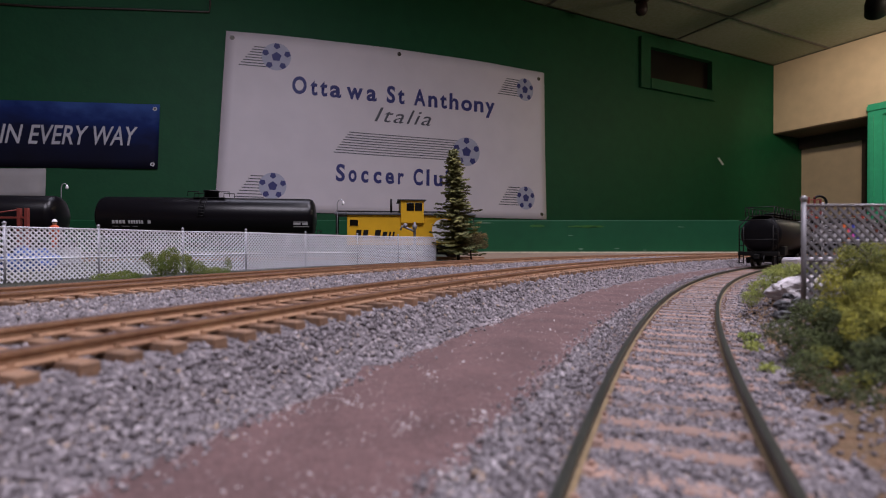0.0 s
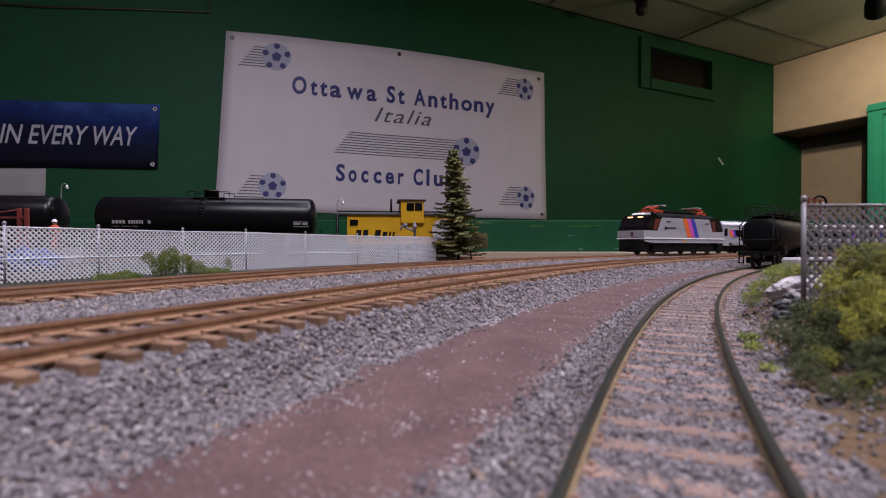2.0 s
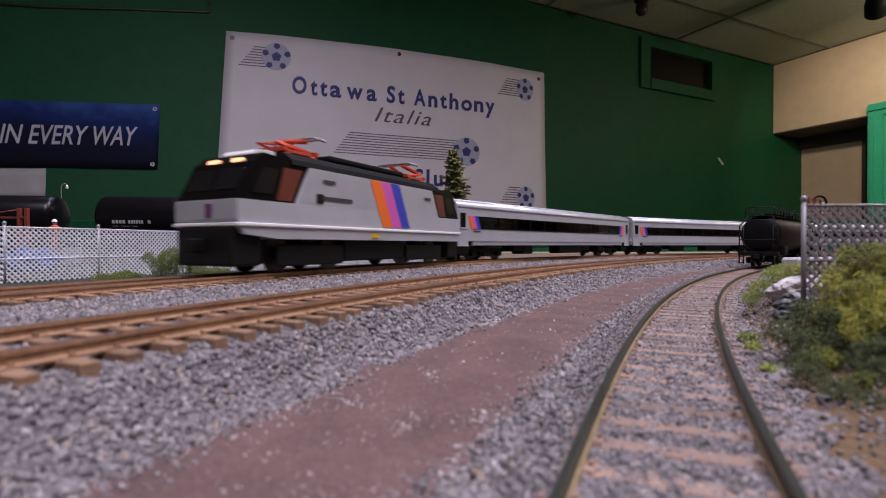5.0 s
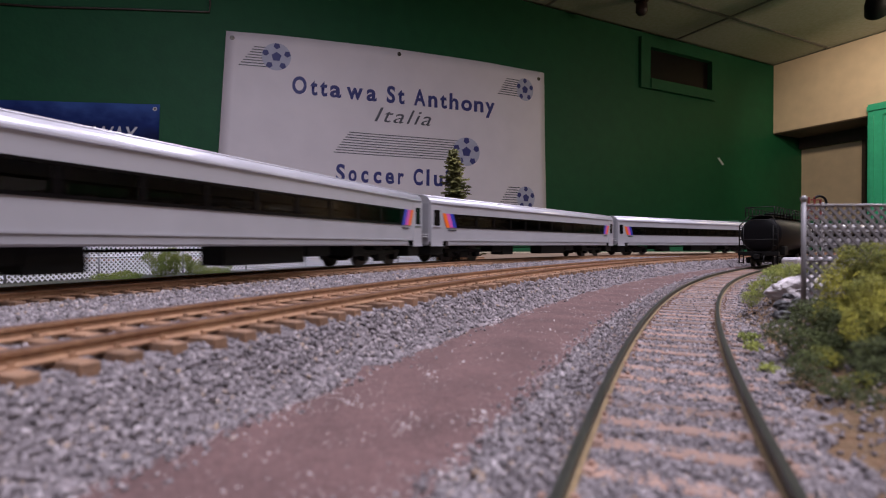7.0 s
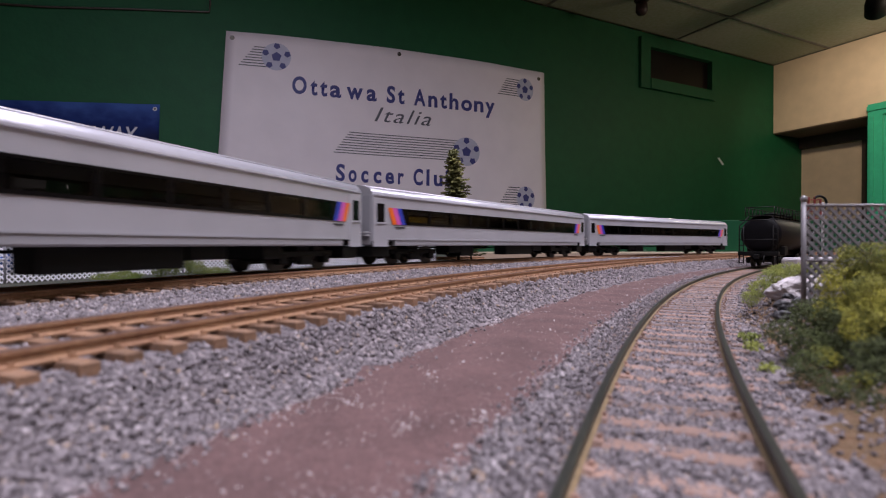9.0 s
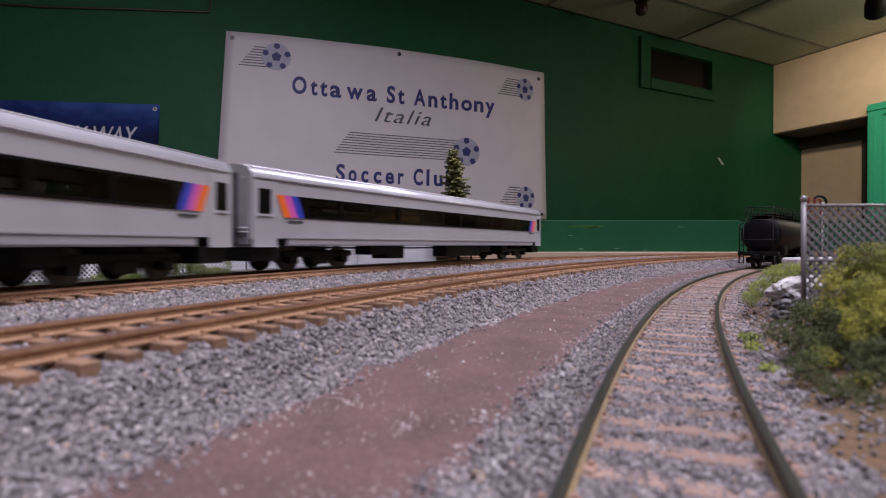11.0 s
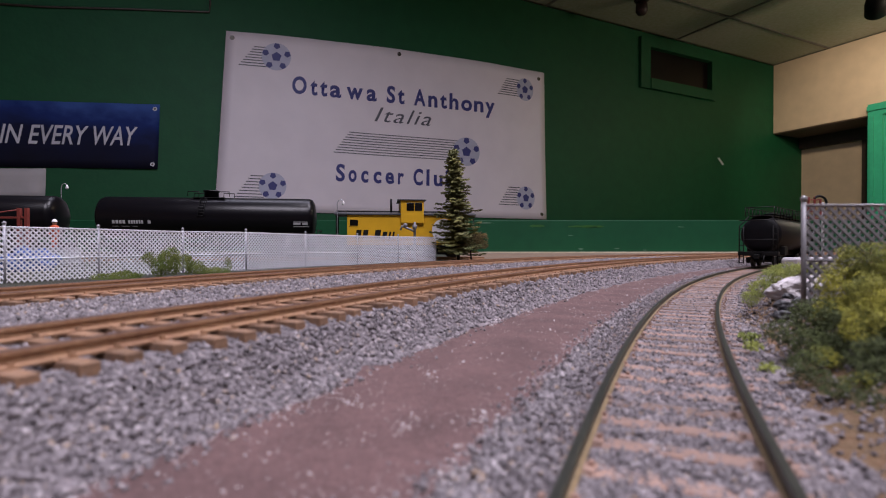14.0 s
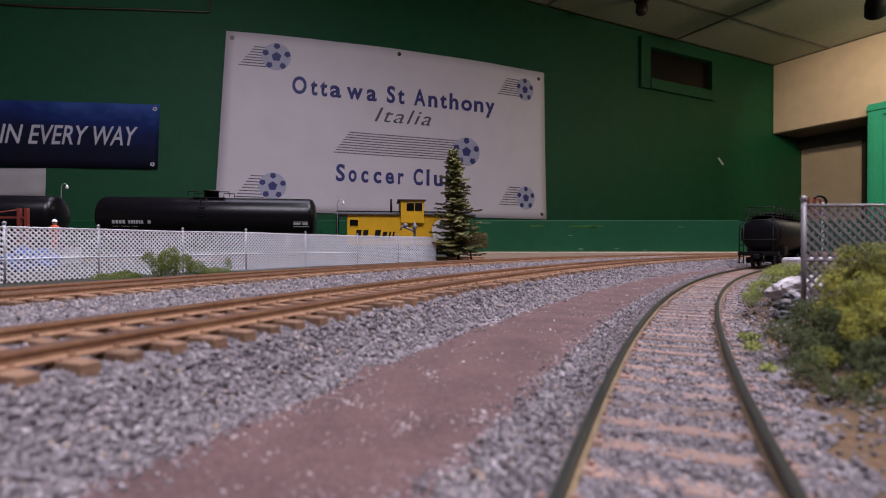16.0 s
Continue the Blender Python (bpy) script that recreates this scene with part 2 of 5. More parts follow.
M_CONCRETE = mat("pale_concrete", (0.6, 0.58, 0.62), 0.8, vary=0.4, scale=150, bump=0.0003)
M_NEEDLE = mat("olive_green_needles", (0.23, 0.21, 0.06), 0.8, vary=0.8, scale=90, island=True, each=0.5, second=(0.08, 0.095, 0.035))
M_BARK = mat("brown_bark", (0.07, 0.045, 0.03), 0.9, vary=0.5, scale=500, bump=0.0004)
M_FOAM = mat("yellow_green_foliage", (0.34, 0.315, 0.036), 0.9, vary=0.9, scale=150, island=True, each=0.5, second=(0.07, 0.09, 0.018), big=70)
# Deep green leaves, with the shade low in the bush mixed into the colour.
M_FOAMDARK = mat("deep_green_shade_foliage", (0.06, 0.078, 0.02), 0.9, vary=0.6, scale=120, island=True, each=0.45)
M_FOAMRED = mat("reddish_foliage", (0.14, 0.09, 0.03), 0.9, vary=0.7, scale=150, island=True, each=0.4, second=(0.07, 0.07, 0.02))
M_MOSS = mat("moss_green_foliage", (0.3, 0.32, 0.07), 0.9, vary=0.7, scale=150, island=True, each=0.4, second=(0.13, 0.17, 0.04))
M_SHRUB = mat("fresh_green_foliage", (0.2, 0.22, 0.055), 0.9, vary=0.7, scale=150, island=True, each=0.45, second=(0.12, 0.17, 0.03))
M_BLUECLOTH = mat("blue_tarpaulin", (0.05, 0.14, 0.5), 0.6, vary=0.4, scale=100)
M_SKIN = mat("painted_figure_face", (0.5, 0.28, 0.2), 0.6)
M_FIGURE = mat("orange_red_figure_paint", (0.6, 0.1, 0.03), 0.6, vary=0.3, scale=300)
M_SCUFF = mat("pale_green_scuff", (0.1, 0.2, 0.13), 0.5, vary=0.4, scale=400)
# Reflected sheen on the backboard, given as a flat colour.
M_SHEEN = mat("yellow_green_reflection", (0.03, 0.12, 0.02), 0.4, vary=0.4, scale=200)
M_DARKRED = mat("dark_red_metal", (0.035, 0.014, 0.014), 0.5, vary=0.3, scale=60)


# ---------------------------------------------------------------- helpers
def V(x, y, z):
    """Millimetres from the lens, as a place in the room."""
    return Vector((x * MM, y * MM, EYE + z * MM))


def put(name, bm, material, parent=None, label="", smooth=False):
    me = bpy.data.meshes.new(name)
    bm.normal_update()
    bm.to_mesh(me)
    bm.free()
    mats = material if isinstance(material, (list, tuple)) else [material]
    for m in mats:
        me.materials.append(m)
    if smooth:
        for p in me.polygons:
            p.use_smooth = True
    ob = new(name, me)
    if parent is not None:
        ob.parent = parent
    if label:
        ob["label"] = label
    return ob


def part(name, bm, material, parent, label="", smooth=False):
    return put(name, bm, material, parent, label, smooth)


def part_islands(name, bm, material, parent, label=""):
    """Each connected piece of a mesh as a part of its own."""
    seen = set()
    for start in list(bm.verts):
        if start in seen:
            continue
        stack, group = [start], []
        seen.add(start)
        while stack:
            v = stack.pop()
            group.append(v)
            for e in v.link_edges:
                w = e.other_vert(v)
                if w not in seen:
                    seen.add(w)
                    stack.append(w)
        one, made = bmesh.new(), {}
        for v in group:
            made[v] = one.verts.new(v.co)
        for f in {f for v in group for f in v.link_faces}:
            one.faces.new([made[v] for v in f.verts])
        part(name, one, material, parent, label)
    bm.free()


def thing(name, label, category, group="", m=None, kind=""):
    ob = new(name)
    ob.empty_display_size = 0.01
    if m is not None:
        ob.matrix_world = m
    return tagged(ob, label, category, group, kind)


def box(bm, x0, x1, y0, y1, z0, z1, bev=0.0, s=MM, m=None, mi=0):
    """A bevelled block between those limits."""
    g = bmesh.ops.create_cube(bm, size=1.0)
    vs = g["verts"]
    for v in vs:
        v.co = Vector((((x0 + x1) / 2 + v.co.x * (x1 - x0)) * s, ((y0 + y1) / 2 + v.co.y * (y1 - y0)) * s,
                       ((z0 + z1) / 2 + v.co.z * (z1 - z0)) * s))
        if m is not None:
            v.co = m @ v.co
    fs = list({f for v in vs for f in v.link_faces})
    for f in fs:
        f.material_index = mi
    if bev:
        es = list({e for v in vs for e in v.link_edges})
        bmesh.ops.bevel(bm, geom=es, offset=bev * s, segments=2, affect="EDGES", profile=0.5)
    return vs


def block(*a, **k):
    bm = bmesh.new()
    box(bm, *a, **k)
    return bm


def tube(bm, pts, r, seg=8, s=MM, caps=True):
    """A round bar through the points; r may be a list."""
    pts = [Vector(p) * s for p in pts]
    rs = r if isinstance(r, (list, tuple)) else [r] * len(pts)
    rings = []
    for i, p in enumerate(pts):
        t = (pts[min(i + 1, len(pts) - 1)] - pts[max(i - 1, 0)]).normalized()
        a = t.orthogonal().normalized() if i == 0 else (rings[-1][1] - t * rings[-1][1].dot(t)).normalized()
        b = t.cross(a)
        rings.append(([bm.verts.new(p + (a * math.cos(k * 2 * math.pi / seg) + b * math.sin(k * 2 * math.pi / seg)) * rs[i] * s)
                       for k in range(seg)], a))
    for (u, _), (w, _) in zip(rings, rings[1:]):
        for k in range(seg):
            f = bm.faces.new((u[k], u[(k + 1) % seg], w[(k + 1) % seg], w[k]))
            f.smooth = True
    if caps:
        bm.faces.new(list(reversed(rings[0][0])))
        bm.faces.new(rings[-1][0])
    return bm


def lathe(bm, profile, seg=24, s=MM, axis="z", m=None):
    """Turns (radius, height) pairs round an axis."""
    rings = []
    for r, h in profile:
        ring = []
        for k in range(seg):
            a = 2 * math.pi * k / seg
            c = Vector((r * math.cos(a), r * math.sin(a), h)) if axis == "z" else Vector((h, r * math.cos(a), r * math.sin(a)))
            c = c * s
            ring.append(bm.verts.new(m @ c if m is not None else c))
        rings.append(ring)
    for u, w in zip(rings, rings[1:]):
        for k in range(seg):
            f = bm.faces.new((u[k], u[(k + 1) % seg], w[(k + 1) % seg], w[k]))
            f.smooth = True
    bm.faces.new(list(reversed(rings[0])))
    bm.faces.new(rings[-1])
    return bm


def prism(bm, outline, x0, x1, s=MM, mi=0):
    """Extrudes a (y, z) outline along x."""
    a = [bm.verts.new(Vector((x0, y, z)) * s) for y, z in outline]
    b = [bm.verts.new(Vector((x1, y, z)) * s) for y, z in outline]
    n = len(outline)
    for k in range(n):
        bm.faces.new((a[k], a[(k + 1) % n], b[(k + 1) % n], b[k])).material_index = mi
    bm.faces.new(list(reversed(a))).material_index = mi
    bm.faces.new(b).material_index = mi
    bmesh.ops.recalc_face_normals(bm, faces=bm.faces)
    return bm


def slab(bm, outline, y0, y1, s=MM):
    """Extrudes an (x, z) outline along y."""
    a = [bm.verts.new(Vector((x, y0, z)) * s) for x, z in outline]
    b = [bm.verts.new(Vector((x, y1, z)) * s) for x, z in outline]
    n = len(outline)
    for k in range(n):
        bm.faces.new((a[k], a[(k + 1) % n], b[(k + 1) % n], b[k]))
    bm.faces.new(list(reversed(a)))
    bm.faces.new(b)
    bmesh.ops.recalc_face_normals(bm, faces=bm.faces)
    return bm


def leaf_cloud(blobs, count, size, rng, base=None, spiky=1.0, gaps=-2.0):
    """Small crooked leaf pieces strewn through ellipsoids (x, y, z, rx, ry, rz) in mm."""
    bm = base or bmesh.new()
    vol = [b[3] * b[4] * b[5] for b in blobs]
    for x, y, z, rx, ry, rz in rng.choices(blobs, vol, k=count):
        d = Vector((rng.gauss(0, 1), rng.gauss(0, 1), rng.gauss(0, 1))).normalized()
        q = rng.random() ** 0.28 * (0.86 + 0.3 * noise.noise(d * 2.3 + Vector((x, y, z)) * 0.1))
        p = Vector((x + d.x * rx * q, y + d.y * ry * q, z + d.z * rz * q))
        if noise.noise(p * 0.42) + 0.6 * noise.noise(p * 1.1 + Vector((5, 0, 0))) < gaps:
            continue
        k = size * rng.uniform(0.5, 1.4)
        a = Vector((rng.gauss(0, 1), rng.gauss(0, 1), rng.gauss(0, 1))).normalized()
        b = a.orthogonal().normalized()
        c = a.cross(b)
        quad = [p + a * k * spiky, p + b * k * 0.5, p - a * k * 0.7 + c * k * 0.2, p - b * k * 0.45 + c * k * 0.25]
        bm.faces.new([bm.verts.new(v * MM) for v in quad])
    return bm


# ---------------------------------------------------------------- room
ALONG = Vector((0.8944, 0.4472, 0))           # along the green wall
OUT = Vector((0.4472, -0.8944, 0))            # from the green wall into the room
WALL0 = Vector((0, 2.98, 0))
CORNER = 3.19


def wall_pt(u, z, off=0.0):
    """u along the green wall and z over the lens, in mm; off millimetres out of it."""
    return WALL0 + ALONG * u * MM + OUT * off * MM + Vector((0, 0, EYE + z * MM))


def wall_box(name, u0, u1, o0, o1, z0, z1, material, label="", kind="structure", parent=None):
    """A block in the wall's own directions, metres; z over the floor."""
    bm = bmesh.new()
    for u in (u0, u1):
        for o in (o0, o1):
            for z in (z0, z1):
                bm.verts.new(WALL0 + ALONG * u + OUT * o + Vector((0, 0, z)))
    bmesh.ops.convex_hull(bm, input=bm.verts)
    bmesh.ops.dissolve_limit(bm, angle_limit=0.01, verts=bm.verts, edges=bm.edges)
    bmesh.ops.recalc_face_normals(bm, faces=bm.faces)
    ob = put(name, bm, material, parent)
    return tagged(ob, label, "", "", kind) if parent is None else ob


def build_room():
    low = 4.9
    wall_box("floor", -4.2, 5.2, -0.6, low + 2.4, -0.1, 0.0, M_FLOOR, "grey vinyl floor of the hall")
    # green wall with the opening of a high window
    u0, u1, z0, z1 = 1.68, 2.36, EYE + 1.215, EYE + 1.445
    wall_box("wall_north", -4.2, u0, -0.2, 0, 0, CEIL, M_GREEN, "dark green painted wall")
    wall_box("wall_north", u1, CORNER + 0.43, -0.2, 0, 0, CEIL, M_GREEN, "dark green painted wall")
    wall_box("wall_north", u0, u1, -0.2, 0, 0, z0, M_GREEN, "dark green painted wall under the high window")
    wall_box("wall_north", u0, u1, -0.2, 0, z1, CEIL, M_GREEN, "dark green painted wall over the high window")
    win = thing("window_1", "small dark high window in a green painted frame", "window", kind="structure")
    a, b, c, d = u0 - 0.095, u1 + 0.045, z0 - 0.075, z1 + 0.06
    wall_box("window_frame", a, u0, 0, 0.022, c, d, M_GREEN, parent=win)
    wall_box("window_frame", u1, b, 0, 0.022, c, d, M_GREEN, parent=win)
    wall_box("window_frame", u0, u1, 0, 0.022, z1, d, M_GREEN, parent=win)
    wall_box("window_sill", u0, u1, 0, 0.03, c, z0, M_GREEN, parent=win)
    wall_box("pane", u0, u1, -0.03, -0.02, z0, z1, M_GLASSDARK, parent=win)
    # beige wall with a soffit, the alcove under it and the door
    wall_box("wall_east", CORNER, 5.2, 0.004, 0.70, EYE + 0.965, CEIL, M_BEIGE, "beige painted soffit over an alcove")
    wall_box("wall_east", CORNER + 0.43, 5.2, -0.2, 0.70, 0, EYE + 0.961, M_BEIGE, "beige painted alcove wall")
    wall_box("wall_east", CORNER, 5.2, 1.75, low + 2.4, 0, CEIL, M_BEIGE, "beige painted wall")
    wall_box("wall_east", CORNER, 5.2, 0.70, 1.75, EYE + 1.04, CEIL, M_BEIGE, "beige painted wall over the door")
    wall_box("trim", CORNER + 0.39, CORNER + 0.427, 0.478, 0.545, 0, EYE + 0.961, M_DARKWOODSHADE, "dark wooden jamb beside the alcove")
    # dark strip paints the shadow that the soffit drops on the alcove wall
    wall_box("trim", CORNER + 0.38, CORNER + 0.428, 0.004, 0.65, EYE + 0.86, EYE + 0.958, M_DARKWOODSHADE, "dark strip for the soffit shadow at the back of the alcove")
    # brown sheet stands in for the dim underside of the soffit
    wall_box("trim", CORNER + 0.004, CORNER + 0.376, 0.008, 0.696, EYE + 0.956, EYE + 0.9635, M_SOFFITSHADE, "brown sheet for the shade under the soffit")
    door = thing("door_1", "green painted panel door in a moulded green frame", "door", kind="structure")
    for o0, o1, zz in ((0.70, 0.79, 0), (1.66, 1.75, 0)):
        wall_box("door_frame", CORNER - 0.03, CORNER + 0.06, o0, o1, zz, EYE + 0.95, M_TRIM, parent=door)
        wall_box("door_frame", CORNER - 0.045, CORNER - 0.03, o0 + 0.015, o0 + 0.04, zz, EYE + 0.95, M_TRIM, parent=door)
    wall_box("door_frame", CORNER - 0.03, CORNER + 0.06, 0.70, 1.75, EYE + 0.95, EYE + 1.036, M_TRIM, parent=door)
    wall_box("door_frame", CORNER - 0.045, CORNER - 0.03, 0.70, 1.75, EYE + 0.985, EYE + 1.02, M_TRIM, parent=door)
    wall_box("leaf", CORNER + 0.0, CORNER + 0.045, 0.79, 1.66, 0.01, EYE + 0.95, M_TRIM, parent=door)
    wall_box("wall_south", -4.2, CORNER, low + 2.2, low + 2.4, 0, CEIL, M_BEIGE, "beige painted wall")
    wall_box("wall_west", -4.4, -4.2, -0.2, low + 2.4, 0, CEIL, M_BEIGE, "beige painted wall")
    # suspended ceiling: fibre tiles between metal bars
    bm = bmesh.new()

    def cbox(u0, u1, o0, o1, z0, z1, mi):
        vs = [bm.verts.new(WALL0 + ALONG * u + OUT * o + Vector((0, 0, z))) for z in (z0, z1) for u, o in ((u0, o0), (u1, o0), (u1, o1), (u0, o1))]
        for q in ((3, 2, 1, 0), (4, 5, 6, 7), (0, 1, 5, 4), (1, 2, 6, 5), (2, 3, 7, 6), (3, 0, 4, 7)):
            bm.faces.new([vs[k] for k in q]).material_index = mi
    us = [CORNER - 1.22 * k for k in range(7)]
    os_ = [0.0] + [0.43 + 0.61 * k for k in range(12)]
    for a, b in zip(us[1:], us):
        for c, d in zip(os_, os_[1:]):
            cbox(a + 0.009, b - 0.009, c + 0.009, d - 0.009, CEIL + 0.006, CEIL + 0.02, 0)
    for a in us[1:]:
        cbox(a - 0.009, a + 0.009, 0, os_[-1], CEIL, CEIL + 0.02, 1)
    for c in os_[1:]:
        cbox(us[-1], us[0], c - 0.009, c + 0.009, CEIL - 0.001, CEIL + 0.019, 1)
    cbox(-4.4, 5.2, -0.2, low + 2.4, CEIL + 0.021, CEIL + 0.1, 0)
    tagged(put("ceiling", bm, [M_TILE, M_BAR]), "stained off-white suspended ceiling tiles", "", "", "structure")
    # luminaires of the hall
    for x, y, sx, sy in ((-0.2, 1.0, 1.14, 0.54), (0.2, -0.55, 1.14, 0.54), (0.75, 0.4, 1.14, 0.54)):
        lamp = thing("ceiling_light", "white fluorescent ceiling light under the tiles", "ceiling light", "ceiling lights")
        lamp.location = (x, y, CEIL)
        part("housing", block(-sx / 2, sx / 2, -sy / 2, sy / 2, -0.05, 0.0, 0.008, s=1), M_WHITE, lamp)
        part("diffuser", block(-sx / 2 + 0.03, sx / 2 - 0.03, -sy / 2 + 0.03, sy / 2 - 0.03, -0.054, -0.0505, s=1), M_WHITE, lamp)
    # unseen pendant, made up to carry the fill light by the beige wall
    pen = thing("pendant_lamp", "unseen pendant lamp on a thin rod, added for fill light", "lamp")
    pen.location = (2.95, 2.3, CEIL)
    part("rod", tube(bmesh.new(), [(0, 0, 0), (0, 0, -320)], 7, 8), M_UNDER, pen)
    part("cap", lathe(bmesh.new(), [(12, -300), (30, -318), (31, -330)], 20), M_UNDER, pen)


build_room()


def text_bm(body, bold=0.0, shear=0.0, spacing=1.0):
    """Letters of the built-in font, scaled into a box one unit wide; returns mesh and cap height."""
    cu = bpy.data.curves.new("letters", "FONT")
    cu.body, cu.offset, cu.shear, cu.space_character = body, bold, shear, spacing
    cu.resolution_u = 4
    ob = new("letters", cu)
    bpy.context.view_layer.update()
    me = bpy.data.meshes.new_from_object(ob.evaluated_get(bpy.context.evaluated_depsgraph_get()))
    bpy.data.objects.remove(ob)
    bm = bmesh.new()
    bm.from_mesh(me)
    bpy.data.meshes.remove(me)
    return bm


def fit_text(bm, u0, u1, v0, cap):
    """Sets letters between u0 and u1 on the base line v0 with capitals of that height."""
    xs = [v.co.x for v in bm.verts]
    a, b = min(xs), max(xs)
    for v in bm.verts:
        v.co = Vector((u0 + (v.co.x - a) / (b - a) * (u1 - u0), v0 + v.co.y / 0.70 * cap, 0))
    return bm


def hung(bm, corners, off, bow=0.0):
    """Lays a flat pattern in unit coordinates on a banner that hangs by its corners (BL, BR, TR, TL)."""
    bl, br, tr, tl = corners
    for v in bm.verts:
        u, w = v.co.x, v.co.y
        p = [(1 - w) * ((1 - u) * bl[k] + u * br[k]) + w * ((1 - u) * tl[k] + u * tr[k]) for k in (0, 1)]
        p[1] += bow * 4 * u * (1 - u) * max(0, w - 0.6) / 0.4
        wave = 5.0 + 3.0 * math.sin(u * 9) * (1 - w) + 2.0 * math.sin(u * 21 + w * 5)
        v.co = wall_pt(p[0], p[1], off + wave + v.co.z)
    return bm


def disc(bm, cu, cv, ru, rv, n=28, turn=0.0):
    bm.faces.new([bm.verts.new((cu + ru * math.cos(turn + 2 * math.pi * k / n), cv + rv * math.sin(turn + 2 * math.pi * k / n), 0)) for k in range(n)])


def stripe(bm, u0, v0, u1, v1, w):
    n = 8
    for k in range(n):
        a, b = k / n, (k + 1) / n
        q = [(u0 + (u1 - u0) * a, v0 + (v1 - v0) * a - w), (u0 + (u1 - u0) * b, v0 + (v1 - v0) * b - w),
             (u0 + (u1 - u0) * b, v0 + (v1 - v0) * b + w), (u0 + (u1 - u0) * a, v0 + (v1 - v0) * a + w)]
        bm.faces.new([bm.verts.new((x, y, 0)) for x, y in q])


def sheet(bm, nu, nv, thick=1.2):
    """A thin banner sheet with a front, a back and edges."""
    g = [[[bm.verts.new((i / nu, j / nv, z)) for j in range(nv + 1)] for i in range(nu + 1)] for z in (0, -thick)]
    for i in range(nu):
        for j in range(nv):
            bm.faces.new((g[0][i][j], g[0][i + 1][j], g[0][i + 1][j + 1], g[0][i][j + 1])).smooth = True
            bm.faces.new((g[1][i][j], g[1][i][j + 1], g[1][i + 1][j + 1], g[1][i + 1][j]))
    for i in range(nu):
        bm.faces.new((g[1][i][0], g[1][i + 1][0], g[0][i + 1][0], g[0][i][0]))
        bm.faces.new((g[0][i][nv], g[0][i + 1][nv], g[1][i + 1][nv], g[1][i][nv]))
    for j in range(nv):
        bm.faces.new((g[0][0][j], g[0][0][j + 1], g[1][0][j + 1], g[1][0][j]))
        bm.faces.new((g[1][nu][j], g[1][nu][j + 1], g[0][nu][j + 1], g[0][nu][j]))


def build_banners():
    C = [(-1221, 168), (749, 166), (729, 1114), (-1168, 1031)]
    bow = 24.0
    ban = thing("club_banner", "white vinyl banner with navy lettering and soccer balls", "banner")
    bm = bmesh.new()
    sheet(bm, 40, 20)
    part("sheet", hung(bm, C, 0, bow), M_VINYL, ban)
    wide = [(0.168, 0.206), (0.216, 0.235), (0.242, 0.262), (0.269, 0.301), (0.316, 0.363), (0.374, 0.404), (0.434, 0.460), (0.468, 0.489), (0.519, 0.557), (0.566, 0.597), (0.606, 0.629), (0.638, 0.669), (0.679, 0.717), (0.724, 0.758), (0.765, 0.800)]
    low = [(0.293, 0.318), (0.328, 0.351), (0.364, 0.385), (0.400, 0.424), (0.436, 0.462), (0.474, 0.492), (0.522, 0.552), (0.563, 0.573), (0.587, 0.616), (0.626, 0.654)]
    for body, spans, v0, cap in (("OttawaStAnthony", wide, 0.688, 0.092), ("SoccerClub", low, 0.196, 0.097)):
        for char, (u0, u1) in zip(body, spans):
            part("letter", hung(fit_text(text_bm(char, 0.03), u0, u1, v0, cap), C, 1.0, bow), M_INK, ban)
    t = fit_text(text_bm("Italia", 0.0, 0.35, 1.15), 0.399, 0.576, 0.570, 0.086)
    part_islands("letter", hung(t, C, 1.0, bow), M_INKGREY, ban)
    balls = [(0.698, 0.424, 0.047, 0.092, 0.272, 0.66, 0.49, 0.285, 0.364, 9), (0.125, 0.879, 0.037, 0.076, 0, 0.1, 0.925, 0.034, 0.819, 8),
             (0.131, 0.146, 0.034, 0.076, 0, 0.11, 0.2, 0.042, 0.079, 8), (0.920, 0.866, 0.034, 0.074, 0, 0.9, 0.92, 0.812, 0.817, 8),
             (0.917, 0.141, 0.035, 0.078, 0, 0.9, 0.208, 0.815, 0.092, 8)]
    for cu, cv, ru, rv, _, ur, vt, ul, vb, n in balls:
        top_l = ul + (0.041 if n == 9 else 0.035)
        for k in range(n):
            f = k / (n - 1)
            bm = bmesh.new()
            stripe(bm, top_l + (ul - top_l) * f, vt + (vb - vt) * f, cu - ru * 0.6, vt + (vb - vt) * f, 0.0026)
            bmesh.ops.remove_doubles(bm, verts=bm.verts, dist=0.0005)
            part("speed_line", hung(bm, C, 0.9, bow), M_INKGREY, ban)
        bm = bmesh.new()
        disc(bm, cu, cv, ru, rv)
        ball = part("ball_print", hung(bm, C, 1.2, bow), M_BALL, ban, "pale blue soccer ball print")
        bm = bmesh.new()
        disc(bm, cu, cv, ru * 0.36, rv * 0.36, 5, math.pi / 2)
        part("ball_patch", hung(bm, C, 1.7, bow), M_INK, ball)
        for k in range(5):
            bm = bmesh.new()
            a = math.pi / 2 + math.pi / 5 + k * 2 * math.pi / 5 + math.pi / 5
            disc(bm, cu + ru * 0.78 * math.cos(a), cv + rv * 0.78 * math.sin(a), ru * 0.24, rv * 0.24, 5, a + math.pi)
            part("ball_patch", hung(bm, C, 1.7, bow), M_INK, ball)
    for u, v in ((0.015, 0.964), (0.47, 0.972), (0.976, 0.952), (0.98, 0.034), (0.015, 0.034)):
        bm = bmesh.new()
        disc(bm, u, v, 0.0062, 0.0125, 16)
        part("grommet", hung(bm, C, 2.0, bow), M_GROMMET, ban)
    C = [(-2220, 308), (-1458, 346), (-1448, 641), (-2220, 572)]
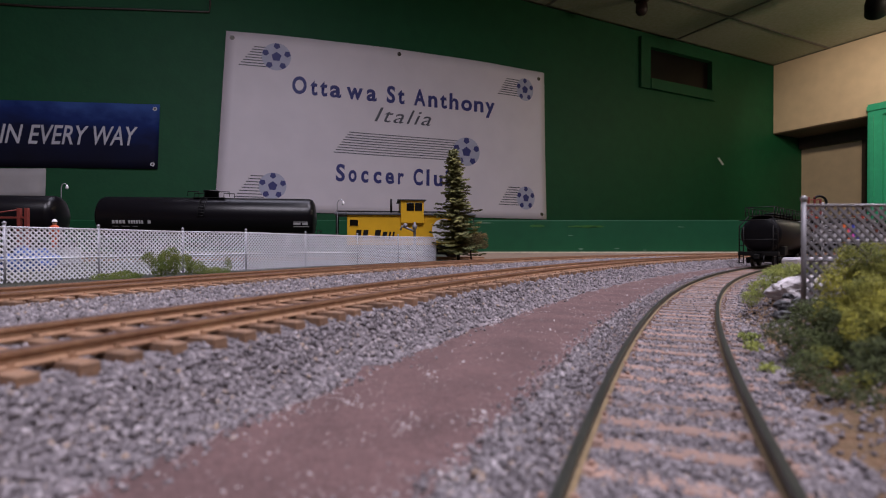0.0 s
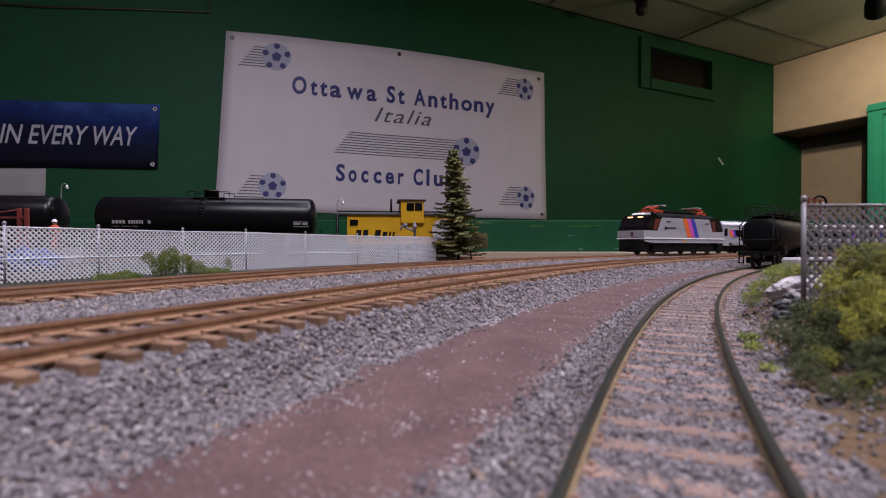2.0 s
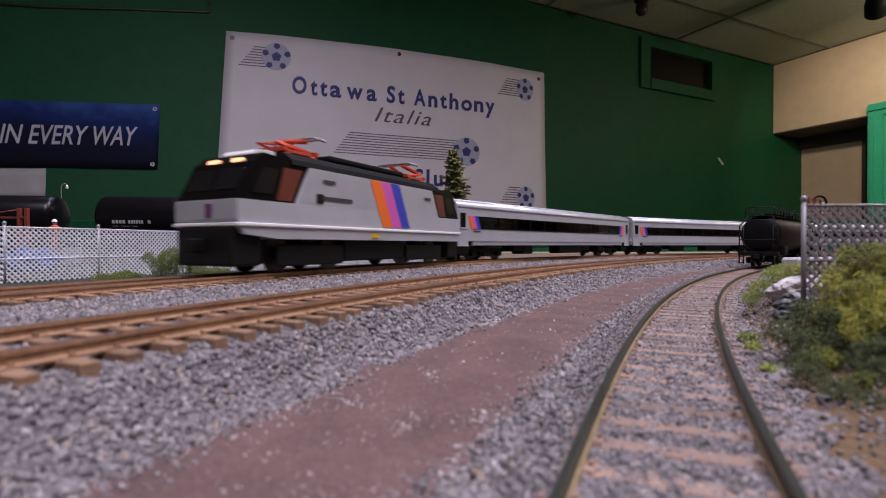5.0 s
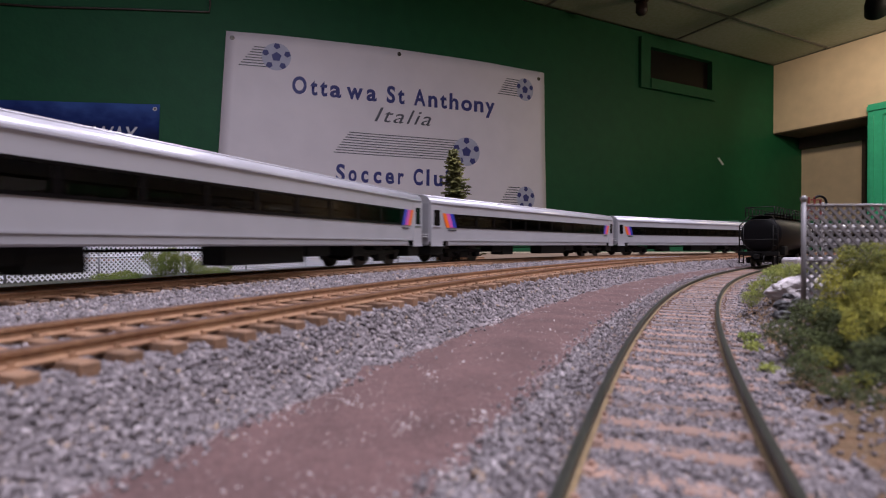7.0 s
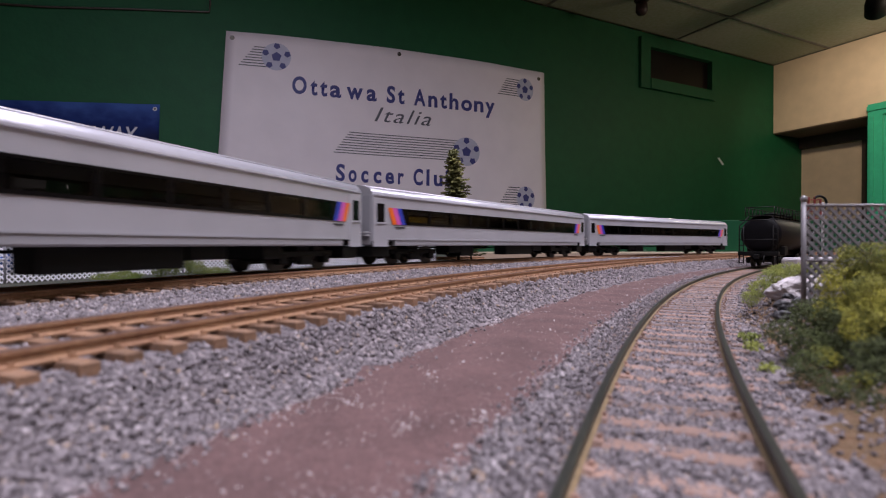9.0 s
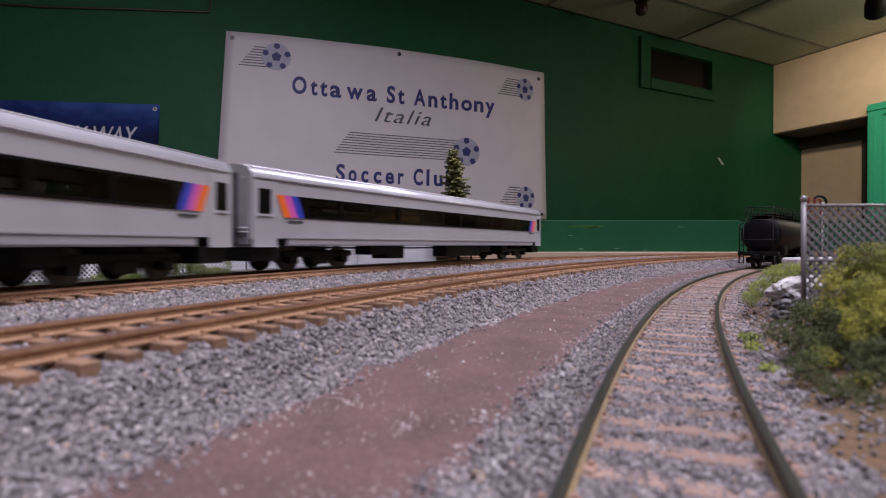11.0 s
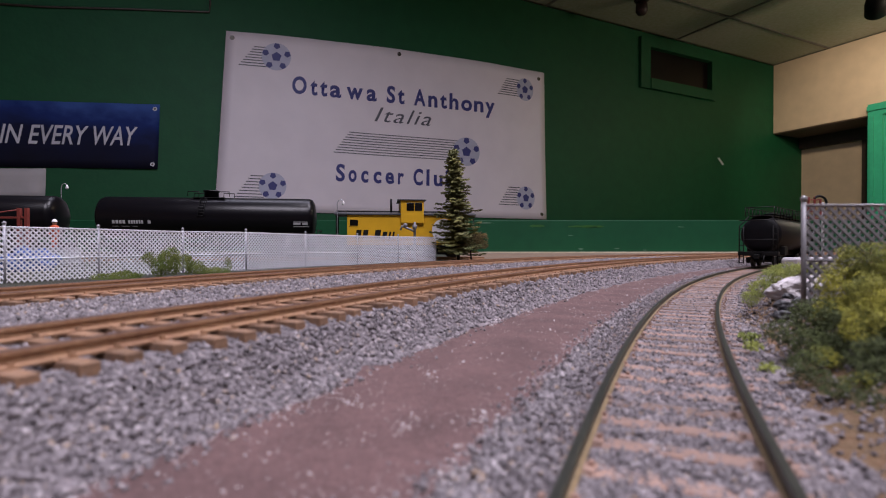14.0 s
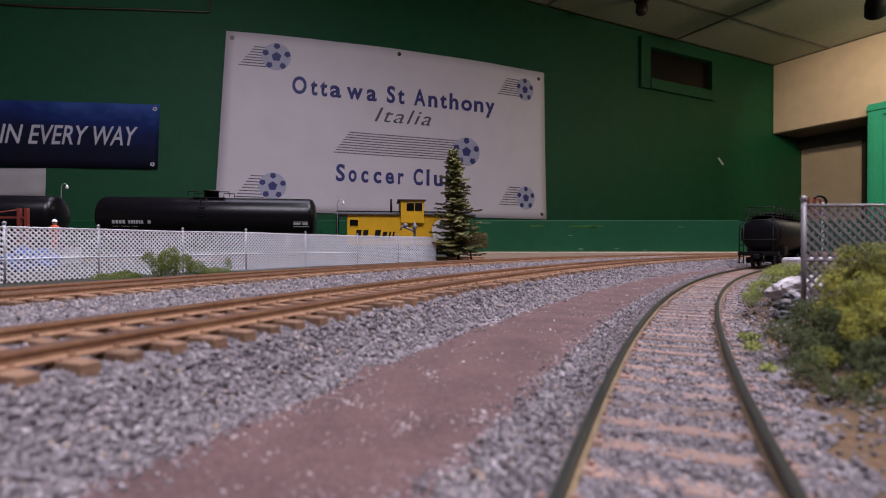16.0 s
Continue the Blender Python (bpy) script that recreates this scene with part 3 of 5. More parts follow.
    ban = thing("blue_banner", "dark blue vinyl banner with pale italic lettering on the green wall", "banner")
    bm = bmesh.new()
    sheet(bm, 24, 8)
    part("sheet", hung(bm, C, 3), M_SKYPRINT, ban)
    t = fit_text(text_bm("IN EVERY WAY", 0.012, 0.25, 1.0), 0.262, 0.892, 0.36, 0.285)
    part_islands("letter", hung(t, C, 4.2), M_PALE, ban)
    for u, v in ((0.975, 0.93), (0.972, 0.07)):
        bm = bmesh.new()
        disc(bm, u, v, 0.012, 0.032, 14)
        ring = part("grommet", hung(bm, C, 4.4), M_PALE, ban)
        bm = bmesh.new()
        disc(bm, u, v, 0.006, 0.016, 14)
        part("hole", hung(bm, C, 4.8), M_GROMMET, ring)
    card = thing("wall_card", "pale grey card pinned on the wall under the blue banner", "card")
    C = [(-2220, 170), (-1872, 200), (-1868, 322), (-2220, 300)]
    bm = bmesh.new()
    sheet(bm, 6, 4)
    part("sheet", hung(bm, C, -2), M_CARD, card)
    bm = bmesh.new()
    disc(bm, 0.93, 0.86, 0.009, 0.03, 10)
    part("pin", hung(bm, C, -0.6), M_GROMMET, card)
    # cable along the wall, a scrap of paper
    bm = bmesh.new()
    tube(bm, [tuple(wall_pt(u, z, 6)) for u, z in ((-2300, 945), (-1878, 996), (-1560, 1052), (-1242, 1104), (-1238, 1140), (-1240, 1540))], 0.005, 6, s=1)
    tagged(put("wall_cable", bm, M_GROMMET), "thin black cable running along the green wall", "cable")
    bm = bmesh.new()
    vs = [bm.verts.new(wall_pt(u, z, o)) for o in (0.5, 2.5) for u, z in ((2455, 698), (2478, 702), (2538, 652), (2518, 644))]
    bmesh.ops.convex_hull(bm, input=bm.verts)
    tagged(put("paper_scrap", bm, M_WHITE), "small white scrap of tape stuck on the wall", "paper")


build_banners()


def build_ceiling_things():
    al = thing("ceiling_alarm", "dark red alarm fitting hanging under the ceiling tiles", "alarm")
    al.location = (1.245, 3.2, CEIL)
    part("mount", lathe(bmesh.new(), [(45, 0), (45, -18), (30, -24)], 16), M_DARKRED, al)
    part("body", lathe(bmesh.new(), [(18, -24), (34, -34), (36, -85), (22, -105), (6, -108)], 16), M_DARKRED, al)
    sp = thing("ceiling_spotlight", "black spotlight head under the ceiling turned to the beige wall", "spotlight")
    sp.location = (2.43, 2.86, CEIL)
    part("stem", tube(bmesh.new(), [(0, 0, 0), (0, 0, -150)], 9, 8), M_UNDER, sp)
    part("head", lathe(bmesh.new(), [(20, 70), (45, 55), (55, 10), (55, -60), (48, -66)], 20,
                       m=look((0, 0, -0.20), (0.9, 1.1, -0.95))), M_UNDER, sp)


build_ceiling_things()

# ---------------------------------------------------------------- the layout: ground and tracks
T1 = (1342.0, -525.0, 1439.0)                 # circles of the track centres: x, y, radius
T2 = (1145.0, -454.0, 1302.0)
T3 = (863.2, -235.5, 1033.5)
H1, H2 = -19.3, -10.8                         # rail heads under the lens
BACK = 866.0                                  # rear edge of the layout


def d_track(t, x, y):
    """Distance from a track's centre line, positive outside its circle."""
    return math.hypot(x - t[0], y - t[1]) - t[2]


def yard(x):
    return 475 + 0.14 * x


def smooth(a, b, v):
    v = min(1.0, max(0.0, (v - a) / (b - a)))
    return v * v * (3 - 2 * v)


def ground_z(x, y):
    """Height of the layout's surface, in mm under the lens."""
    d1, d2 = d_track(T1, x, y), -d_track(T2, x, y)
    wob = noise.noise(Vector((x, y, 0)) * 0.06) * 1.6
    z = -13.8 - 7.5 * smooth(12.6 + 0.5 * wob, 25 + wob, d2)
    if d1 < -14:
        z += 5.5 * smooth(-16 + wob, -34 + wob, d1)
    if abs(d1) < 16:
        z -= 0.3
    if abs(d2) < 7 or abs(d_track(T3, x, y)) < 7:
        z += 0.4
    z += noise.noise(Vector((x, y, 3)) * 0.25) * 0.28
    return z


def build_layout():
    xs = sorted(set(list(np.arange(-260, 620, 4.0)) + list(np.arange(-900, -260, 40.0)) + list(np.arange(620, 2181, 40.0))))
    ys = sorted(set(list(np.arange(12, BACK, 4.0)) + list(np.arange(-1420, 12, 40.0)) + [BACK]))
    verts = [V(x, y, ground_z(x, y)) for y in ys for x in xs]
    n = len(xs)
    faces, mi = [], []
    for j in range(len(ys) - 1):
        for i in range(n - 1):
            faces.append((j * n + i, j * n + i + 1, (j + 1) * n + i + 1, (j + 1) * n + i))
            cx, cy = (xs[i] + xs[i + 1]) / 2, (ys[j] + ys[j + 1]) / 2
            rough = noise.noise(Vector((cx, cy, 1)) * 0.05)
            beyond = d_track(T3, cx, cy)
            if d_track(T1, cx, cy) < -16.5 + 3 * rough:
                mi.append(1)
            elif beyond > 19 + 3 * rough and cy > 60:
                mi.append(3 if cx > 20 else 2)
            else:
                mi.append(0)
    me = bpy.data.meshes.new("ground")
    me.from_pydata(verts, [], faces)
    me.materials.append(M_BALLAST)
    for m in (M_SOIL, M_EARTH, M_FARTAN):
        me.materials.append(m)
    me.polygons.foreach_set("material_index", mi)
    me.polygons.foreach_set("use_smooth", [True] * len(faces))
    tagged(new("ground", me), "grey ballast bed of the model railway", "", "", "structure")
    # dirt path between the near track and the main lines
    bm = bmesh.new()
    rows = []
    for k in range(160):
        a = math.radians(162 - 40 * k / 159)
        row = []
        for j in range(9):
            w = noise.noise(Vector((k * 0.45, j // 8 * 9.0, 5))) * 2.2 + noise.noise(Vector((k * 1.7, j // 8 * 9.0, 8))) * 0.9
            inner = T2[2] - 24 + (w if j == 8 else 0)
            px, py = T2[0] + inner * math.cos(a), T2[1] + inner * math.sin(a)
            ang = math.atan2(py - T1[1], px - T1[0])
            ro = T1[2] + 17.5 + (w if j == 0 else 0)
            qx, qy = T1[0] + ro * math.cos(ang), T1[1] + ro * math.sin(ang)
            f = j / 8
            x, y = qx + (px - qx) * f, qy + (py - qy) * f
            row.append(bm.verts.new(V(x, y, max(ground_z(x, y), -21.4) + 0.35 - (0.5 if j in (0, 8) else 0) + noise.noise(Vector((x, y, 7)) * 0.3) * 0.2)))
        rows.append(row)
    for r, q in zip(rows, rows[1:]):
        for j in range(8):
            bm.faces.new((r[j], r[j + 1], q[j + 1], q[j])).smooth = True
    bmesh.ops.recalc_face_normals(bm, faces=bm.faces)
    tagged(put("dirt_path", bm, M_DIRT), "mauve-brown dirt path between ballast shoulders", "", "", "structure")
    tab = thing("layout_table", "plywood model railway table on wooden legs", "table")
    part("board", block(-900, 2180, -1420, BACK, -60, -32), M_TABLE, tab).location = (0, 0, EYE)
    for x, y in ((-850, -1370), (-850, 810), (2130, -1370), (2130, 810), (640, -1370), (640, 810)):
        part("leg", block(x - 35, x + 35, y - 35, y + 35, -EYE * 1000, -60), M_TABLE, tab).location = (0, 0, EYE)
    for a in ((-900, 2180, BACK + 1, BACK + 13, -75, -11.5), (-900, 2180, -1432, -1421, -75, -11.5), (-912, -901, -1432, BACK + 13, -75, -11.5),
              (2181, 2192, -1432, BACK + 13, -75, -11.5)):
        part("fascia", block(*a), M_CREAM, tab, "cream painted edge strip").location = (0, 0, EYE)
    bb = thing("backboard", "low glossy green scuffed board behind the tracks", "board")
    part("board", block(-900, 2180, BACK + 14, BACK + 22, -70, 43, 0.8), M_PELMET, bb).location = (0, 0, EYE)
    # first two ovals paint a yellow-green reflection, the others are scuffs
    for x, y, w, h, m in ((1035, 401, 68, 4.0, M_SHEEN), (950, 400, 26, 5.0, M_SHEEN), (1050, 402, 10, 1.4, M_SCUFF), (1010, 417, 9, 1.2, M_SCUFF),
                          (1028, 441, 8, 2.4, M_SCUFF), (1092, 440, 8, 1.8, M_SCUFF), (1141, 443, 7, 1.8, M_SCUFF), (860, 395, 22, 2.0, M_SCUFF), (1205, 402, 12, 1.0, M_SCUFF)):
        u, z = (x - 784) / 900 * 880, (434 - y) / 900 * 880
        edge = [(u + w / 2 * math.cos(k * 0.35) * (1 + 0.5 * noise.noise(Vector((u, k * 0.8, 0)))),
                 z + h / 2 * math.sin(k * 0.35) * (1 + 0.7 * noise.noise(Vector((k * 0.9, z, 4))))) for k in range(18)]
        part("scuff", slab(bmesh.new(), edge, BACK + 13.7, BACK + 13.95), m, bb).location = (0, 0, EYE)


build_layout()


def sweep_arc(t, r, z, a0, a1, n, outline, mats, mi_of):
    """A rail section (offset, height) swept round a track's circle."""
    bm = bmesh.new()
    rings = []
    for k in range(n + 1):
        a = math.radians(a0 + (a1 - a0) * k / n)
        rings.append([bm.verts.new(V(t[0] + (r + o) * math.cos(a), t[1] + (r + o) * math.sin(a), z + h)) for o, h in outline])
    m = len(outline)
    for u, w in zip(rings, rings[1:]):
        for k in range(m):
            f = bm.faces.new((u[k], u[(k + 1) % m], w[(k + 1) % m], w[k]))
            f.material_index = mi_of(k)
    bm.faces.new(rings[0])
    bm.faces.new(list(reversed(rings[-1])))
    bmesh.ops.recalc_face_normals(bm, faces=bm.faces)
    return bm


RAIL = [(-0.78, -2.0), (0.78, -2.0), (0.78, -1.75), (0.3, -1.5), (0.25, -0.75), (0.5, -0.6), (0.5, -0.1), (0.38, 0.0), (-0.38, 0.0),
        (-0.5, -0.1), (-0.5, -0.6), (-0.25, -0.75), (-0.3, -1.5), (-0.78, -1.75)]


def tie_mesh(name, length, width, height, material, plates=False):
    """A sawn tie, with a plate and two spike heads under each rail where they show."""
    bm = block(-length / 2, length / 2, -width / 2, width / 2, -height, 0, 0.18)
    if plates:
        for x in (-8.75, 8.75):
            box(bm, x - 1.7, x + 1.7, -width * 0.36, width * 0.36, -0.1, 0.22)
            for k in (-1, 1):
                box(bm, x + k * 1.25 - 0.28, x + k * 1.25 + 0.28, k * 0.5 - 0.28, k * 0.5 + 0.28, 0.2, 0.62)
    me = bpy.data.meshes.new(name)
    bm.to_mesh(me)
    bm.free()
    me.materials.append(material)
    return me


def build_track(t, z, a0, a1, near0, near1, pitch, mats, tie_material, label, tie_wide, tie_top=-1.95, slim=1.0):
    tr = thing("railway_track", label, "track", "tracks of the layout")
    for s in (-8.75, 8.75):
        n = int(abs(a1 - a0) * 2.2)
        part("rail", sweep_arc(t, t[2] + s, z, a0, a1, n, [(o * slim, h) for o, h in RAIL], mats, lambda k: 1 if 5 <= k <= 8 else (len(mats) - 1 if len(mats) > 2 and k in (1, 2, 12, 13) else 0)), mats, tr)
    me = tie_mesh("tie", 28.2, tie_wide, 2.6, tie_material, True)
    rng = random.Random(7)
    step = math.degrees(pitch / t[2])
    far = bmesh.new()
    count = 0
    a = a0
    while a > a1:
        m = Matrix.Translation(V(t[0] + t[2] * math.cos(math.radians(a)), t[1] + t[2] * math.sin(math.radians(a)), z + tie_top + rng.uniform(-0.12, 0.1)))
        m = m @ Matrix.Rotation(math.radians(a + rng.uniform(-1.2, 1.2)), 4, "Z") @ pose(rng.uniform(-0.9, 0.9) * MM, 0, 0)
        if near0 > a > near1:
            ob = new("tie", me)
            ob.parent, ob.matrix_world = tr, m
            count += 1
        else:
            box(far, -15, 15, -tie_wide / 2, tie_wide / 2, -2.4, 0, m=m)
        a -= step
    if far.verts:
        part("far_ties", far, tie_material, tr)["kind"] = "stuff"
    else:
        far.free()
    return tr


build_track(T1, H1, 163, 118, 160, 130, 7.6, [M_OLIVE, M_OLIVETOP, M_FOOT], M_TIEPALE, "curved track with olive-brown rails on pale flush ties", 2.9, -2.1, 0.92)
build_track(T2, H2, 166, 117, 164, 125, 5.7, [M_RUST, M_RAILTOP], M_TIE, "curved main track with rust-brown rails on brown ties", 2.3)
build_track(T3, H2, 275, 30, 166, 112, 5.7, [M_RUST, M_RAILTOP], M_TIE, "outer main track with rust-brown rails on brown ties", 2.3)


def straight_track():
    """Yard track behind the fence."""
    tr = thing("railway_track", "straight yard track behind the fence", "track", "tracks of the layout")
    a = math.atan(0.14)
    for s in (-8.75, 8.75):
        bm = bmesh.new()
        prism(bm, RAIL, -280, 300)
        ob = part("rail", bm, [M_RUST, M_RAILTOP], tr)
        ob.matrix_world = Matrix.Translation(V(-260, yard(-260), -11)) @ Matrix.Rotation(a, 4, "Z") @ pose(0, s * MM, 0)
    me = tie_mesh("tie", 30.0, 2.3, 2.4, M_TIE)
    for k in range(92):
        x = -535 + k * 6.2
        ob = new("tie", me)
        ob.parent = tr
        ob.matrix_world = Matrix.Translation(V(x, yard(x), -12.95)) @ Matrix.Rotation(a + math.pi / 2, 4, "Z")


straight_track()


# ---------------------------------------------------------------- the passing train
def coach_outline(w, z0, zs, zt, n=7):
    """Side walls with a rounded roof, as (y, z)."""
    pts = [(-w, z0), (w, z0), (w * 1.02, (z0 + zs) / 2), (w, zs)]
    for k in range(1, 2 * n):
        a = math.pi * k / (2 * n)
        pts.append((w * math.copysign(abs(math.cos(a)) ** 0.62, math.cos(a)), zs + (zt - zs) * math.sin(a) ** 0.85))
    pts += [(-w, zs), (-w * 1.02, (z0 + zs) / 2)]
    return pts


def bogie(parent, x, wb, r, material=M_UNDER):
    """A four-wheeled truck with side frames, bolster and wheels."""
    b = bmesh.new()
    for s in (-1, 1):
        y = s * 11.8
        box(b, x - wb / 2 - 5, x + wb / 2 + 5, y - 1.2, y + 1.2, r + 0.6, r + 3.2, 0.5)
        box(b, x - 4.5, x + 4.5, y - 1.6, y + 1.6, r - 2.6, r + 1.5, 0.5)
        for k in (-1, 1):
            box(b, x + k * wb / 2 - 2.4, x + k * wb / 2 + 2.4, y - 1.7, y + 1.7, r - 2.2, r + 2.2, 0.6)
            tube(b, [(x + k * 6, y, r - 1), (x + k * 6, y, r + 3.5)], 1.3, 8)
    box(b, x - 5, x + 5, -11.5, 11.5, r + 0.2, r + 5.5, 0.4)
    ob = part("bogie", b, material, parent, "black bogie with side frames")
    for k in (-1, 1):
        w = bmesh.new()
        tube(w, [(x + k * wb / 2, -9.5, r), (x + k * wb / 2, 9.5, r)], 1.1, 8)
        for s in (-1, 1):
            m = pose((x + k * wb / 2) * MM, s * 8.3 * MM, r * MM, 90, 0, 0)
            lathe(w, [(r + 0.55, -0.9 * s), (r + 0.5, -0.45 * s), (r, -0.4 * s), (r - 0.15, 1.1 * s), (r - 1.4, 1.2 * s), (1.5, 0.7 * s)], 20, m=m)
        part("wheelset", w, M_WHEEL, ob)


def slant(bm, x0, x1, z0, z1, lean, y, depth, s=MM):
    """A leaning bar on a side wall, y outwards."""
    q = [(x0, z0), (x1, z0), (x1 + lean, z1), (x0 + lean, z1)]
    a = [bm.verts.new(Vector((x, y, z)) * s) for x, z in q]
    b = [bm.verts.new(Vector((x, y + depth, z)) * s) for x, z in q]
    for k in range(4):
        bm.faces.new((a[k], a[(k + 1) % 4], b[(k + 1) % 4], b[k]))
    bm.faces.new(a)
    bm.faces.new(b)
    bmesh.ops.recalc_face_normals(bm, faces=bm.faces)
    return bm


def build_coach():
    co = thing("passenger_coach", "silver commuter coach with black window band and tricolour end stripes", "train car", "coaches of the train")
    h = 142.8
    lo, hi, reach = 23.2, 32.3, 117.6
    bm = bmesh.new()
    prism(bm, [(-17.4, 14.6), (17.4, 14.6), (17.5, lo), (16.4, lo), (16.4, 16.0), (-16.4, 16.0), (-16.4, lo), (-17.5, lo)], -h, h)
    prism(bm, [p for p in coach_outline(17.4, hi, 38.2, 44.4) if abs(p[0]) < 17.5], -h, h)
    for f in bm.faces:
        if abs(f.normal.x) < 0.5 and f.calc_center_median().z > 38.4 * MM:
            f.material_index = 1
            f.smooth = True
    for e in (-1, 1):
        box(bm, min(e * reach, e * h), max(e * reach, e * h), -17.45, 17.45, lo, hi)
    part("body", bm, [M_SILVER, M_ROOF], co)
    bm = bmesh.new()
    prism(bm, [(-17.1, 11.4), (17.1, 11.4), (17.5, 12), (17.5, 14.55), (-17.5, 14.55), (-17.5, 12)], -h + 17, h - 17)
    part("sill", bm, M_LOWER, co, "grey sill")
    seat = block(-3.4, 3.4, -6.6, 6.6, 16.05, 18.6, 0.4)
    box(seat, 1.8, 3.4, -6.6, 6.6, 18.0, 25.4, 0.5)
    chair = part("seat", seat, M_SEAT, co, "grey moulded passenger seat")
    spots = [(-108.7 + 10.7 * k, s * 9.4) for k in range(21) for s in (-1, 1)]
    chair.location = (spots[0][0] * MM, spots[0][1] * MM, 0)
    for x, y in spots[1:]:
        ob = new("seat", chair.data)
        ob.parent, ob.location = co, (x * MM, y * MM, 0)
    for s in (-1, 1):
        y = 17.55 * s
        part("gutter", block(-h + 1, h - 1, min(y, y + 0.5 * s), max(y, y + 0.5 * s), 38.3, 39.0), M_ROOF, co)
        for yy, zz in ((14.6, 42.6), (9.6, 43.9)):
            part("roof_rib", tube(bmesh.new(), [(-h + 1, yy * s, zz), (h - 1, yy * s, zz)], 0.35, 6), M_ROOF, co)
        part("ledge", block(-h + 17, h - 17, min(y, y + 0.3 * s), max(y, y + 0.3 * s), 14.5, 15.0), M_LOWER, co)
        bm = bmesh.new()
        for z0, z1 in ((lo, lo + 1.1), (hi - 0.9, hi)):
            box(bm, -reach, reach, min(y - 0.9 * s, y + 0.25 * s), max(y - 0.9 * s, y + 0.25 * s), z0, z1)
        for e in (-1, 1):
            slab(bm, [(e * reach, lo), (e * (reach + 3.6), hi), (e * (reach - 2), hi), (e * (reach - 2), lo)], min(y, y + 0.25 * s), max(y, y + 0.25 * s))
        band = part("window_band", bm, M_BLACK, co, "glossy black window band")
        for k in range(11):
            x = (k - 5) * 21.3
            part("pane", block(x - 9.7, x + 9.7, min(y - 0.5 * s, y + 0.1 * s), max(y - 0.5 * s, y + 0.1 * s), lo + 1.1, hi - 0.9), M_TINT, band)
            if k:
                part("mullion", block(x - 11.6, x - 9.7, min(y - 0.9 * s, y + 0.2 * s), max(y - 0.9 * s, y + 0.2 * s), lo + 1.1, hi - 0.9), M_BLACK, band)
        for e in (-1, 1):
            for k, m in enumerate((M_BLUE, M_MAGENTA, M_ORANGE)):
                x = e * (reach + 3.5 * k)
                bm = slant(bmesh.new(), min(x, x + e * 3.5), max(x, x + e * 3.5), lo, hi, e * 3.6, y, 0.3 * s)
                part("stripe", bm, m, co)
            part("number_bar", block(min(e * 118, e * 126), max(e * 118, e * 126), min(y, y + 0.2 * s), max(y, y + 0.2 * s), 21.2, 22.0), M_RUBBER, co)
            door = part("end_door", block(min(e * 131.5, e * 142.6), max(e * 131.5, e * 142.6), min(y - 0.3 * s, y + 0.25 * s), max(y - 0.3 * s, y + 0.25 * s), 11.6, 37.2, 0.15), M_SILVER, co)
            part("door_window", block(min(e * 134.4, e * 140.0), max(e * 134.4, e * 140.0), min(y, y + 0.5 * s), max(y, y + 0.5 * s), 24.2, 34.2, 0.2), M_BLACK, door)
            part("window_ledge", block(min(e * 133.6, e * 140.8), max(e * 133.6, e * 140.8), min(y, y + 0.7 * s), max(y, y + 0.7 * s), 23.3, 24.0), M_ROOF, door)
            part("step", block(min(e * 131.5, e * 142.6), max(e * 131.5, e * 142.6), min(y, y + 0.6 * s), max(y, y + 0.6 * s), 11.0, 11.6), M_ROOF, door)
            for z in (17.0, 18.6):
                part("handrail", tube(bmesh.new(), [(e * (h + 1.2), 10.5 * s, z), (e * (h + 1.2), 16 * s, z)], 0.3, 6), M_WHITE, co)
    for e in (-1, 1):
        part("bellows", block(min(e * h, e * (h + 6.2)), max(e * h, e * (h + 6.2)), -10, 10, 12, 41, 0.8), M_RUBBER, co, "dark grey gangway bellows")
        part("end_wall", block(min(e * h, e * (h + 0.6)), max(e * h, e * (h + 0.6)), -16.6, 16.6, 12, 38.5, 0.2), M_LOWER, co)
        bogie(co, e * 104, 30, 5.2)
    for x, w, z in ((65.5, 13, 6.0), (51.5, 15, 3.8), (-20, 42, 3.8), (-50, 16, 6.0)):
        part("equipment_box", block(x - w / 2, x + w / 2, 3.5, 14, z, 11.8, 0.6), M_UNDER, co)
    for e in (-1, 1):
        part("step_well", block(min(e * 129, e * 141.5), max(e * 129, e * 141.5), -16, 16, 4.6, 11.3, 0.5), M_UNDER, co)
    part("brake_gear", block(-86, -76, -14, 14, 5.4, 11.6, 0.5), M_UNDER, co)
    part("pipe_run", tube(bmesh.new(), [(-74, -10, 9.4), (-40, -10, 9.0), (40, -10, 9.0), (78, -10, 9.6)], 0.5, 6), M_UNDER, co)
    part("underframe", block(-h + 2, h - 2, -15.5, 15.5, 11.5, 14.0), M_UNDER, co)
    for x in np.arange(-120, 121, 40.0):
        part("roof_vent", block(x - 6, x + 6, -3, 3, 44.2, 44.9, 0.3), M_ROOF, co)
    shaped = set()
    for piece in co.children_recursive:
        if piece.data.name in shaped:
            continue
        shaped.add(piece.data.name)
        for vert in piece.data.vertices:
            if vert.co.z > 0.0105:
                vert.co.z = max(0.0100, 0.0104 + (vert.co.z - 0.0114) * 0.96)
    return co


